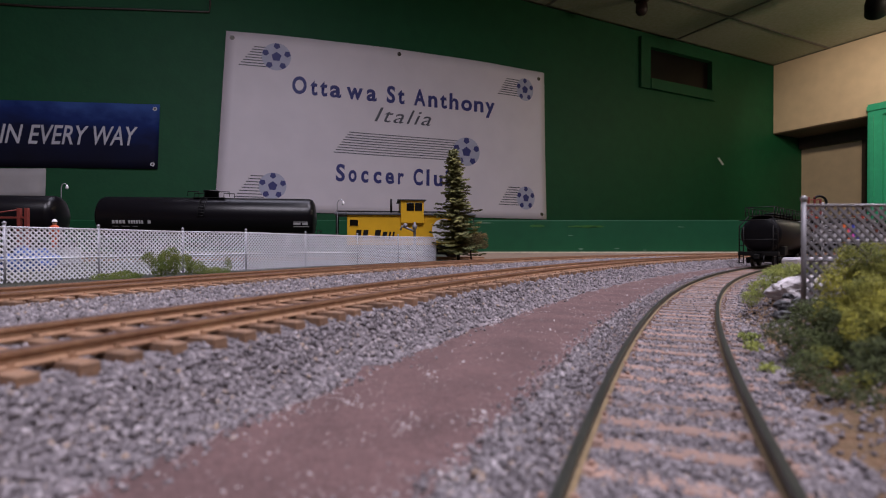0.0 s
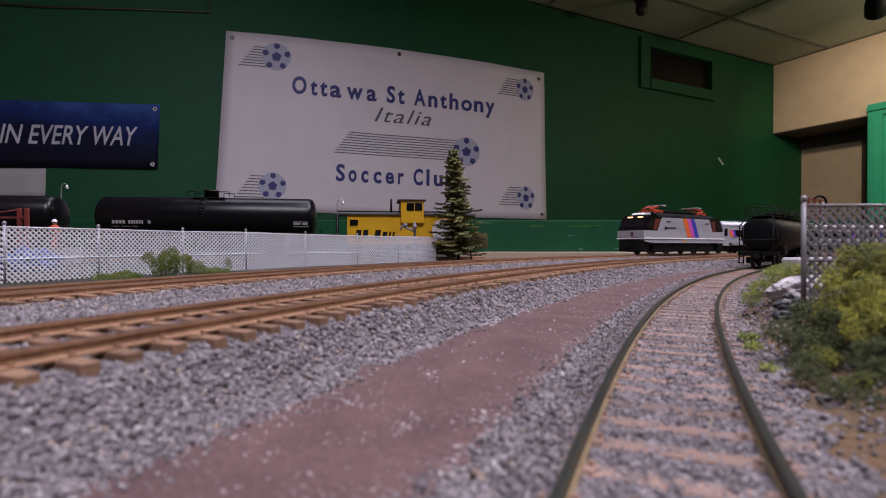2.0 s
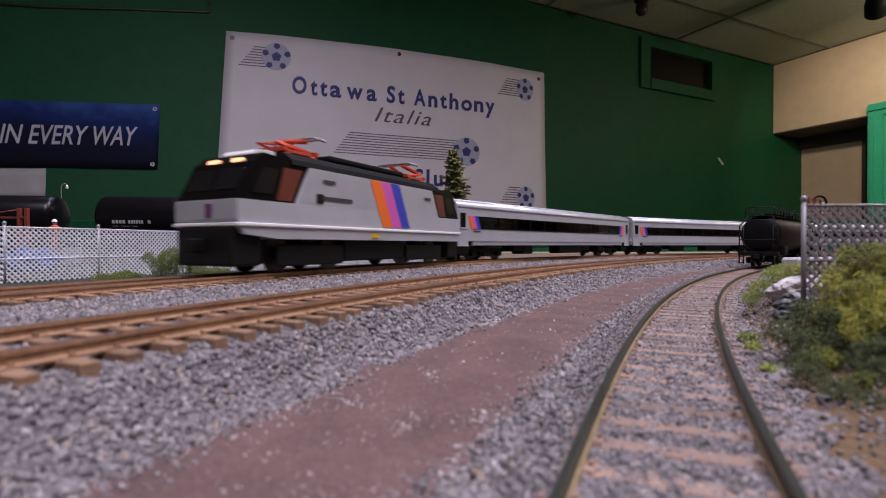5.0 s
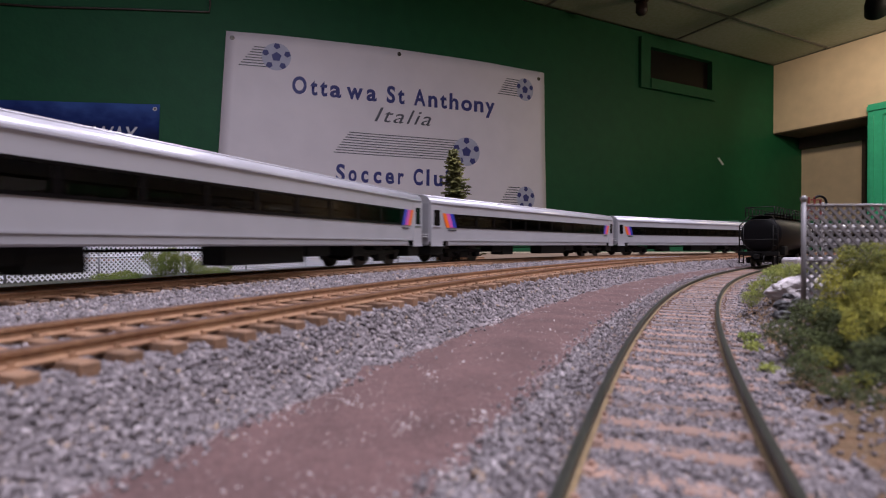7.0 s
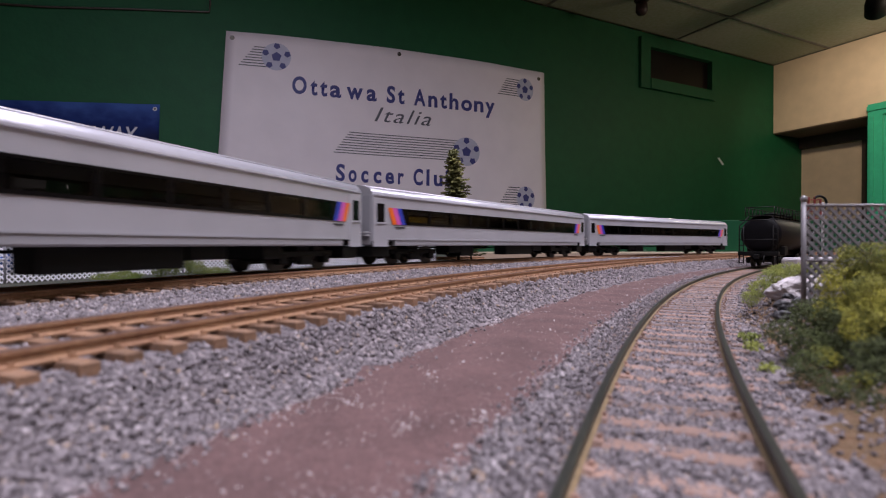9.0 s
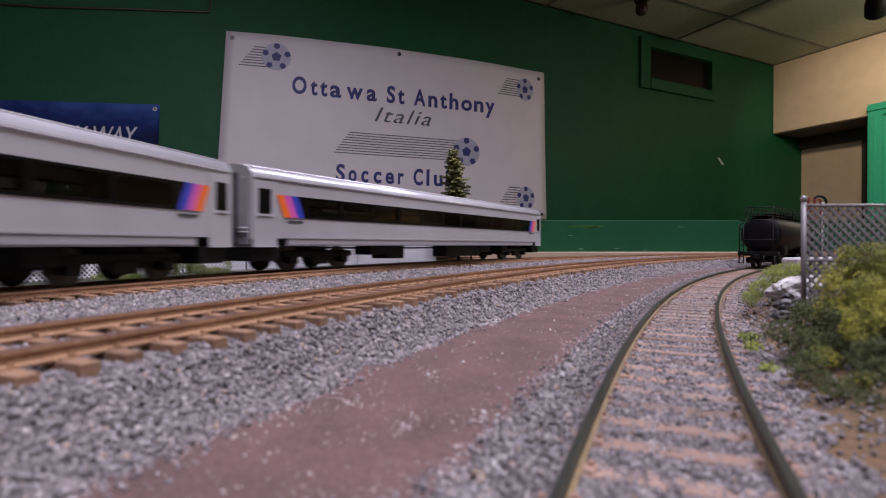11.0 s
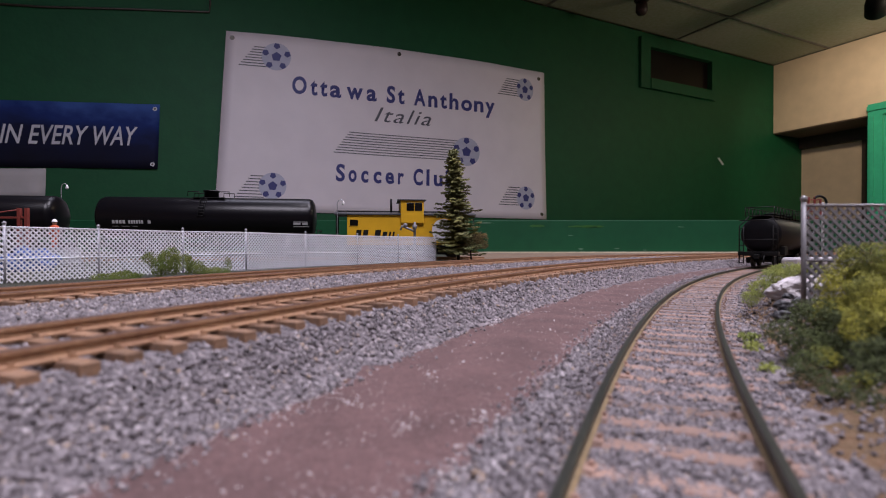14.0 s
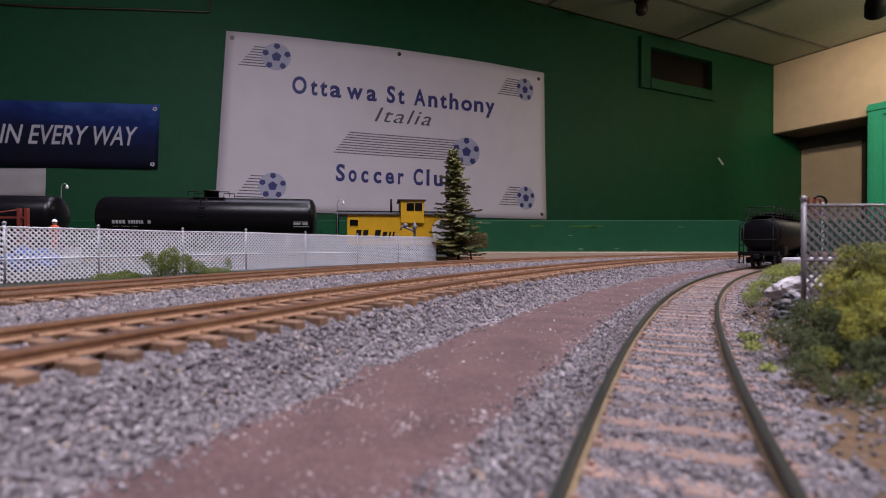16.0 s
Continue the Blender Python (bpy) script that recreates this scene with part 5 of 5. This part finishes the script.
build_fence("silver-grey lattice fence along the outer track", [(-176, 150, -13.5), (-157, 182, -13.7), (-145, 214, -13.6), (-129, 252, -13.6), (-107, 276, -13.4),
            (-86, 318, -13.6), (-60, 356, -13.8), (-35, 396, -13.8), (-6, 428, -13.6)], 20.6, M_FENCE, bar=0.52, frame_material=M_FENCEPOST)
build_fence("dull grey lattice fence on the bank behind the bush", [(76.6, 108, -12), (113, 106.5, -12), (150, 105, -12)], 20.8, M_FENCEDARK, 1.9, 0.52)


# ---------------------------------------------------------------- plants and scenery
def build_conifer():
    rng = random.Random(11)
    tr = thing("conifer_tree", "dark green model conifer tree beside the fence end", "tree")
    tr.location = V(11, 428, -13)
    part("trunk", tube(bmesh.new(), [(2, 0, -1), (1.5, 0, 25), (0, 0, 60), (-2, 0, 92)], [1.5, 1.2, 0.7, 0.2], 9), M_BARK, tr)
    bm = bmesh.new()
    for k in range(210):
        f = (k / 210) ** 0.9
        z = 6 + f * 87
        reach = (1 - f) ** 0.75 * 20.5 * rng.uniform(0.35, 1.25) + 2.6
        if k % 9 == 0:
            reach *= 1.25
        a = k * 2.4 + rng.uniform(-0.4, 0.4)
        cx = 1.8 - 4.0 * f
        d = Vector((math.cos(a), math.sin(a), 0))
        side = Vector((-d.y, d.x, 0))
        steps = max(4, int(reach / 0.85))
        for j in range(steps):
            q = (j + 0.6) / steps
            p = Vector((cx, 0, z)) + d * reach * q + Vector((0, 0, -0.22 * reach * q + 0.2 * reach * q * q + rng.uniform(-0.5, 0.5)))
            for s in (-1, 1):
                w = (1.9 + 3.0 * (1 - q)) * rng.uniform(0.6, 1.2)
                tip = p + side * s * w + d * 1.5 + Vector((0, 0, rng.uniform(-0.9, 0.9)))
                b1, b2 = p - d * 1.0 + Vector((0, 0, 0.8)), p + d * 0.8 - Vector((0, 0, 0.8))
                bm.faces.new([bm.verts.new(v * MM) for v in (b1, tip, b2)])
            up = p + Vector((rng.uniform(-0.4, 0.4), rng.uniform(-0.4, 0.4), 1.2)) + d * 1.2
            bm.faces.new([bm.verts.new(v * MM) for v in (p - side * 0.6, up, p + side * 0.6)])
    part("crown", bm, M_NEEDLE, tr)


build_conifer()


def build_bush(name, label, trunk, blobs, count, size, material, seed, dark=None, second=None, gaps=-2.0, spiky=1.0):
    rng = random.Random(seed)
    b = thing(name, label, "bush")
    if trunk:
        part("trunk", tube(bmesh.new(), trunk, [0.9] + [0.6] * (len(trunk) - 1), 7), M_BARK, b).location = (0, 0, EYE)
    part("foliage", leaf_cloud(blobs, count, size, rng, spiky=spiky, gaps=gaps), material, b).location = (0, 0, EYE)
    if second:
        # lower leaves are deep green, tinted darker for the shadow at the foot
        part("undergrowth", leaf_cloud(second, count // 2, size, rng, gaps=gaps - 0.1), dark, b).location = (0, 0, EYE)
    return b


build_bush("shrub", "reddish green shrub beside the conifer tree", [(24, 425, -14), (23, 425, -6), (25, 425, 0)],
           [(25, 425, 2, 9, 6, 8), (31, 424, 5, 8, 5, 7), (20, 425, -1, 6, 5, 5), (33, 424, 0, 6, 5, 4)], 2600, 0.8, M_FOAMRED, 3)
build_bush("shrub", "low soft green shrub at the foot of the fence", None,
           [(-122, 218, -9.5, 4, 3, 6), (-119, 222, -4.5, 4.5, 3, 4), (-125, 216, -5.5, 3, 3, 3), (-115, 226, -6.5, 4, 3, 3), (-120.5, 220, -8, 4, 3, 6), (-118, 223, -9, 4, 3, 5), (-130, 208, -13, 8, 4, 3),
            (-136, 204, -13.5, 6, 4, 2.5), (-113, 232, -10.5, 6, 4, 4), (-105, 248, -11, 2.4, 2, 6), (-108, 240, -13, 8, 4, 3)], 48000, 0.18, M_SHRUB, 4, gaps=-0.15, spiky=2.2)
build_bush("bush", "large yellow-green foliage bush in front of the grey fence", None,
           [(80, 96, -3, 6, 6, 4), (88, 96, -2.5, 7, 7, 4.5), (75, 94, -8, 6, 6, 5), (83, 94, -8, 9, 8, 6), (76, 90, -13, 7, 6, 5), (94, 96, -6, 9, 8, 6),
            (80, 86, -13, 8, 6, 5), (74, 79, -12, 7, 6, 6), (70, 82, -9, 5, 5, 5), (66, 78, -13, 5, 5, 4.5), (57, 69, -19, 3, 3, 2), (72, 92, -12.5, 6, 5, 3.5), (60, 80, -17.5, 3, 3, 2)], 150000, 0.25, M_FOAM, 5,
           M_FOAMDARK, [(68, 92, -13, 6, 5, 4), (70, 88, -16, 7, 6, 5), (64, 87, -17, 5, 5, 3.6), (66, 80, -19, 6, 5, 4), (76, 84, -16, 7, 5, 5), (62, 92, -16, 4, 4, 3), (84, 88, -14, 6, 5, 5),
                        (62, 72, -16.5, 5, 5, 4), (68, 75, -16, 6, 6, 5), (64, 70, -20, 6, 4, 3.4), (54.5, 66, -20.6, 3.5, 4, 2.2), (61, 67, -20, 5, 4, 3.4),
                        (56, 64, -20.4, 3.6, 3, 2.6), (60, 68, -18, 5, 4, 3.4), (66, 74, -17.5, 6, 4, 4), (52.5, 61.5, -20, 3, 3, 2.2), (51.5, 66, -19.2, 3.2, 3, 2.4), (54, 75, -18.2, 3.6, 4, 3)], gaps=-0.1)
build_bush("moss_clump", "yellow-green moss hanging over the plaster rock", None,
           [(109, 160, -8, 8, 4, 2.8), (103, 157, -10, 6, 4, 3.2), (95, 152, -13, 4, 3.5, 3.2), (91, 150, -15.5, 3.2, 3, 3), (116, 160, -7.5, 6, 4, 2.6)], 22000, 0.24, M_MOSS, 6, gaps=-0.15)
build_bush("grass_tuft", "small pale green tufts on the bank edge", None,
           [(68, 113, -20.2, 3, 2, 1.0), (55, 86, -20.8, 1.8, 1.5, 1.2), (61, 100, -19.8, 2, 2, 1.2)], 420, 0.5, M_MOSS, 8)


def build_rocks():

    def rock(name, label, x, y, z, sx, sy, sz, seed, material=M_PLASTER, sub=4):
        bm = bmesh.new()
        bmesh.ops.create_icosphere(bm, subdivisions=sub, radius=1.0)
        for v in bm.verts:
            n = noise.noise(v.co * 1.6 + Vector((seed, 0, 0))) * 0.45 + noise.noise(v.co * 4.5 + Vector((0, seed, 0))) * 0.2 + noise.noise(v.co * 11) * 0.16
            v.co *= 1 + n
            v.co = Vector((v.co.x * sx, v.co.y * sy, v.co.z * sz)) * MM
        for f in bm.faces:
            f.smooth = False
        ob = tagged(put(name, bm, material), label, "rock")
        ob.location = V(x, y, z)
    rock("plaster_rock", "white plaster rock face under the moss", 116, 166, -14, 9, 7, 5.5, 3.0)
    rock("plaster_rock", "white plaster rock face beside the fence post", 98, 137, -13.4, 7.4, 7, 4.4, 7.0)
    for k, (x, y, z, s) in enumerate(((91, 130, -14.4, 1.7), (96, 129.5, -14.8, 1.5), (87, 130, -15.6, 2.2), (86, 128, -18.0, 2.6), (89, 127, -18.4, 2.4), (89, 131, -13.2, 1.3))):
        rock("dark_stone", "small dark stone on the plaster bank", x, y, z, s * 1.0, s * 0.75, s * 0.6, 11.0 + k, M_GREYROOF, 3)
    bm = block(-25, 25, -6, 6, -11, 0, 1.6)
    for v in bm.verts:
        v.co += Vector((noise.noise(v.co * 300), noise.noise(v.co * 300 + Vector((9, 0, 0))), noise.noise(v.co * 260))) * 0.0012
    ob = tagged(put("concrete_block", bm, M_CONCRETE), "pale concrete retaining block beside the near track", "block")
    ob.matrix_world = Matrix.Translation(V(243, 352, -8.4)) @ Matrix.Rotation(0.35, 4, "Z")
    ob.location.x += 0.014


build_rocks()


def build_small_things():
    # worker figurine on a crate
    cr = thing("crate", "grey wooden crate behind the fence", "crate")
    cr.location = V(-252, 330, -12.2)
    part("box", block(-12, 12, -8, 8, 0, 10.5, 0.4), M_LOWER, cr)
    for z in (1.2, 4.2, 7.2):
        part("slat", block(-12.3, 12.3, -8.6, -8.05, z, z + 1.6, 0.15), M_LOWER, cr)
    bm = bmesh.new()
    for s in (-1, 1):
        tube(bm, [(1.6 * s, 0, 0), (1.4 * s, 0, 9)], [1.0, 1.2], 8)
        tube(bm, [(2.6 * s, 0, 15.5), (3.6 * s, -0.5, 11.5), (2.6 * s, -2.5, 9.5)], 0.8, 7)
    lathe(bm, [(1.2, 8.4), (2.5, 9), (2.7, 13), (2.9, 15.5), (1.0, 16.6)], 12)
    for f in bm.faces:
        f.material_index = 0
    k0 = set(bm.faces)
    lathe(bm, [(0.7, 16.2), (1.5, 17), (1.6, 18.4), (1.2, 19)], 12)
    for f in set(bm.faces) - k0:
        f.material_index = 1
    k0 = set(bm.faces)
    lathe(bm, [(2.2, 18.5), (2.1, 18.8), (1.75, 19.1), (1.5, 20.1), (0.4, 20.7)], 12)
    for f in set(bm.faces) - k0:
        f.material_index = 2
    ob = tagged(put("figurine", bm, [M_FIGURE, M_SKIN, M_WHITE]), "toy worker figurine in orange with white helmet", "figurine")
    ob.scale = (0.82, 0.82, 0.9)
    ob.location = V(-252, 330, -1.7)
    # blue tarpaulin bundle
    bm = bmesh.new()
    bmesh.ops.create_icosphere(bm, subdivisions=4, radius=1.0)
    for v in bm.verts:
        v.co *= 1 + 0.35 * noise.noise(v.co * 2.1) + 0.12 * noise.noise(v.co * 6)
        v.co = Vector((v.co.x * 15, v.co.y * 7, max(-4.5, v.co.z * 7))) * MM
    ob = tagged(put("tarpaulin", bm, M_BLUECLOTH), "crumpled blue tarpaulin heap behind the fence", "tarpaulin")
    ob.location = V(-214, 262, -9)
    # red loading frame
    rl = thing("loading_frame", "red steel loading frame behind the fence", "frame")
    rl.location = V(-278, 340, -13.4)
    for x in (-5, 0):
        part("post", block(x - 1.1, x + 1.1, -1.1, 1.1, 0, 38, 0.2), M_DULLRED, rl)
    part("beam", block(-60, 0, -0.7, 0.7, 31, 32.4, 0.2), M_DULLRED, rl)
    part("brace", tube(bmesh.new(), [(-40, 0, 32), (-20, 0, 35), (-5, 0, 37)], 0.5, 6), M_DULLRED, rl)
    part("foot", block(-62, 4, -3, 3, -1, 0.4, 0.2), M_DULLRED, rl)
    # lamp posts by the yard
    for x, y, top, lab in ((-330, 440, 63, "slim signal mast with a silver lamp head"), (-91, 438, 49, "thin white yard lamp post")):
        lp = thing("yard_lamp", lab, "lamp post")
        lp.location = V(x, y, -13.4)
        part("pole", tube(bmesh.new(), [(0, 0, 0), (0, 0, top), (1.2, 0, top + 3), (3.4, 0, top + 3.6), (5, 0, top + 2)], 0.36, 7), M_FENCEPOST, lp)
        part("lamp_head", lathe(bmesh.new(), [(0.3, 2.6), (0.9, 1.5), (1.2, -0.3), (0.8, -1.2), (0.2, -1.4)], 12, m=pose(5 * MM, 0, top * MM)), M_WHITE, lp)
        part("base", block(-1.6, 1.6, -1.6, 1.6, -0.5, 1.5, 0.2), M_LOWER, lp)
    # standpipe before the caboose
    sp = thing("standpipe", "small grey trackside standpipe before the caboose", "pipe")
    sp.location = V(-24, 432, -13.4)
    part("column", lathe(bmesh.new(), [(2, -0.5), (2, 1), (1.1, 1.4), (1.1, 27), (2.0, 27.6), (2.0, 30), (0.9, 31.2), (0.8, 33)], 12), M_FENCEDARK, sp)
    part("spout", tube(bmesh.new(), [(0, 0, 25), (-7, 0, 28), (-11, 0, 29.5), (-12, 0, 26)], 0.9, 8), M_FENCEDARK, sp)
    part("valve", lathe(bmesh.new(), [(0.5, 0), (1.8, 0.5), (1.8, 2.6), (0.5, 3.4)], 10, m=pose(-8 * MM, 0, 28.5 * MM)), M_FENCEDARK, sp)
    # red wheel frame beyond the bank fence
    wf = thing("wheel_frame", "red steel wheel frame with a black hoop beyond the fence", "frame")
    wf.location = V(438, 600, -13.4)
    part("hoop", tube(bmesh.new(), [(6 + 8 * math.cos(a), 0, 63 + 8 * math.sin(a)) for a in np.linspace(-1.0, math.pi * 0.8, 22)], 1.3, 8), M_UNDER, wf)
    for k, x in enumerate((-14, -7, 0, 7)):
        part("upright", block(x - 0.8, x + 0.8, -1, 1, 44, 66 + 4 * (k in (1, 2)), 0.2), M_DULLRED, wf)
    for x in (-12, 5):
        part("leg", block(x - 0.7, x + 0.7, -0.8, 0.8, 0, 44, 0.2), M_UNDER, wf)
    for z in (44, 52, 60, 66):
        part("crossbar", block(-15, 8, -0.8, 0.8, z, z + 1.3, 0.2), M_DULLRED, wf)
    part("white_post", block(9, 11, -1, 1, 0, 64, 0.2), M_WHITE, wf)


build_small_things()


# ---------------------------------------------------------------- loose stones
def scatter(name, label, material, places, seed):
    """Crooked little stones as one joined heap; places: (x, y, z, size)."""
    rs = np.random.RandomState(seed)
    ico = np.array([(x, y, z) for x in (-1, 1) for y in (-1, 1) for z in (-1, 1)]) / 1.75
    tri = np.array([(0, 1, 3), (0, 3, 2), (4, 6, 7), (4, 7, 5), (0, 4, 5), (0, 5, 1), (2, 3, 7), (2, 7, 6), (0, 2, 6), (0, 6, 4), (1, 5, 7), (1, 7, 3)])
    p = np.array(places)
    n = len(p)
    v = ico[None] * (1 + rs.uniform(-0.38, 0.3, (n, 8, 1))) * (p[:, 3] / 2)[:, None, None]
    v = v * rs.uniform(0.65, 1.35, (n, 1, 3))
    q = rs.normal(size=(n, 4))
    q /= np.linalg.norm(q, axis=1)[:, None]
    w, x, y, z = q.T
    R = np.stack([np.stack([1 - 2 * (y * y + z * z), 2 * (x * y - z * w), 2 * (x * z + y * w)], 1),
                  np.stack([2 * (x * y + z * w), 1 - 2 * (x * x + z * z), 2 * (y * z - x * w)], 1),
                  np.stack([2 * (x * z - y * w), 2 * (y * z + x * w), 1 - 2 * (x * x + y * y)], 1)], 1)
    v = np.einsum("nij,nkj->nki", R, v) + p[:, None, :3]
    v = v.reshape(-1, 3) * MM + np.array([0, 0, EYE])
    f = (tri[None] + (np.arange(n) * 8)[:, None, None]).reshape(-1, 3)
    me = bpy.data.meshes.new(name)
    me.vertices.add(len(v))
    me.vertices.foreach_set("co", v.ravel())
    me.loops.add(f.size)
    me.loops.foreach_set("vertex_index", f.ravel().astype(np.int32))
    me.polygons.add(len(f))
    me.polygons.foreach_set("loop_start", np.arange(0, f.size, 3, dtype=np.int32))
    me.update(calc_edges=True)
    me.materials.append(material)
    tagged(new(name, me), label, "", "", "stuff")


def build_stones():
    rng = random.Random(5)
    grey, warm, grit = [], [], []
    tries = 0
    while len(grey) + len(warm) < 120000 and tries < 900000:
        tries += 1
        y = 26 + 560 * rng.random() ** 1.9
        x = rng.uniform(-0.93, 0.93) * y
        d1, d2, d3 = d_track(T1, x, y), -d_track(T2, x, y), d_track(T3, x, y)
        wob = noise.noise(Vector((x, y, 0)) * 0.06) * 1.6 + noise.noise(Vector((x, y, 4)) * 0.2) * 2.0
        z = ground_z(x, y)
        k = rng.uniform(0.42, 0.9) * (1.0 + 0.0016 * y)
        if rng.random() < 0.06:
            k *= 1.35
        if d1 < -15.5 + wob:
            if rng.random() < (0.93 if y < 90 else 0.7) or d1 < -34:
                continue
        if d2 > 24 + wob and d1 > 17.5 + wob:
            if rng.random() < 0.4 and len(grit) < 30000:
                grit.append((x, y, -21.25 + rng.uniform(0.0, 0.2), rng.uniform(0.12, 0.34) * (1 + 0.002 * y) * (2.0 if rng.random() < 0.04 else 1.0)))
            edge = min(d2 - 24 - wob, d1 - 17.5 - wob)
            if rng.random() > 0.28 * math.exp(-edge / 1.9):
                continue
            k *= 0.8
            z = -21.1
        rail = min(abs(abs(d1) - 8.75), abs(abs(d2) - 8.75), abs(abs(d3) - 8.75))
        if rail < (0.8 if abs(d1) < 15 else 1.3):
            continue
        if abs(d1) < 15:
            k = rng.uniform(0.38, 0.75)
            z += rng.uniform(-0.72, 0.0) + (0.7 if d1 > 9.6 else 0.1)
            if y > 95 and abs(d1) < 9 and rng.random() < min(0.4, (y - 95) / 90):
                continue
        elif abs(d2) < 15.2 or abs(d3) < 15.2:
            k *= 0.75
            z -= 0.25
        if (abs(d3) < 18 and y > 300) or d3 > 19 + wob:
            continue
        if d3 > 14.5 + wob and y < 110:
            continue
        if d3 > 11.5 + wob and rng.random() < (d3 - 11.5 - wob) / 4.0:
            continue
        (warm if abs(d3) < 15 + wob or (d3 < 0 and d3 > -26 + 2 * wob and rng.random() < 0.5) else grey).append((x, y, z + rng.uniform(-0.1, 0.5) * k, k))
    scatter("ballast", "loose grey, white and dark ballast stones", M_STONES, grey, 1)
    scatter("ballast", "mauve and brown ballast stones round the near track", M_STONESWARM, warm, 3)
    scatter("path_grit", "pale grit strewn on the dirt path", M_SPECK, grit, 2)


build_stones()


motions()
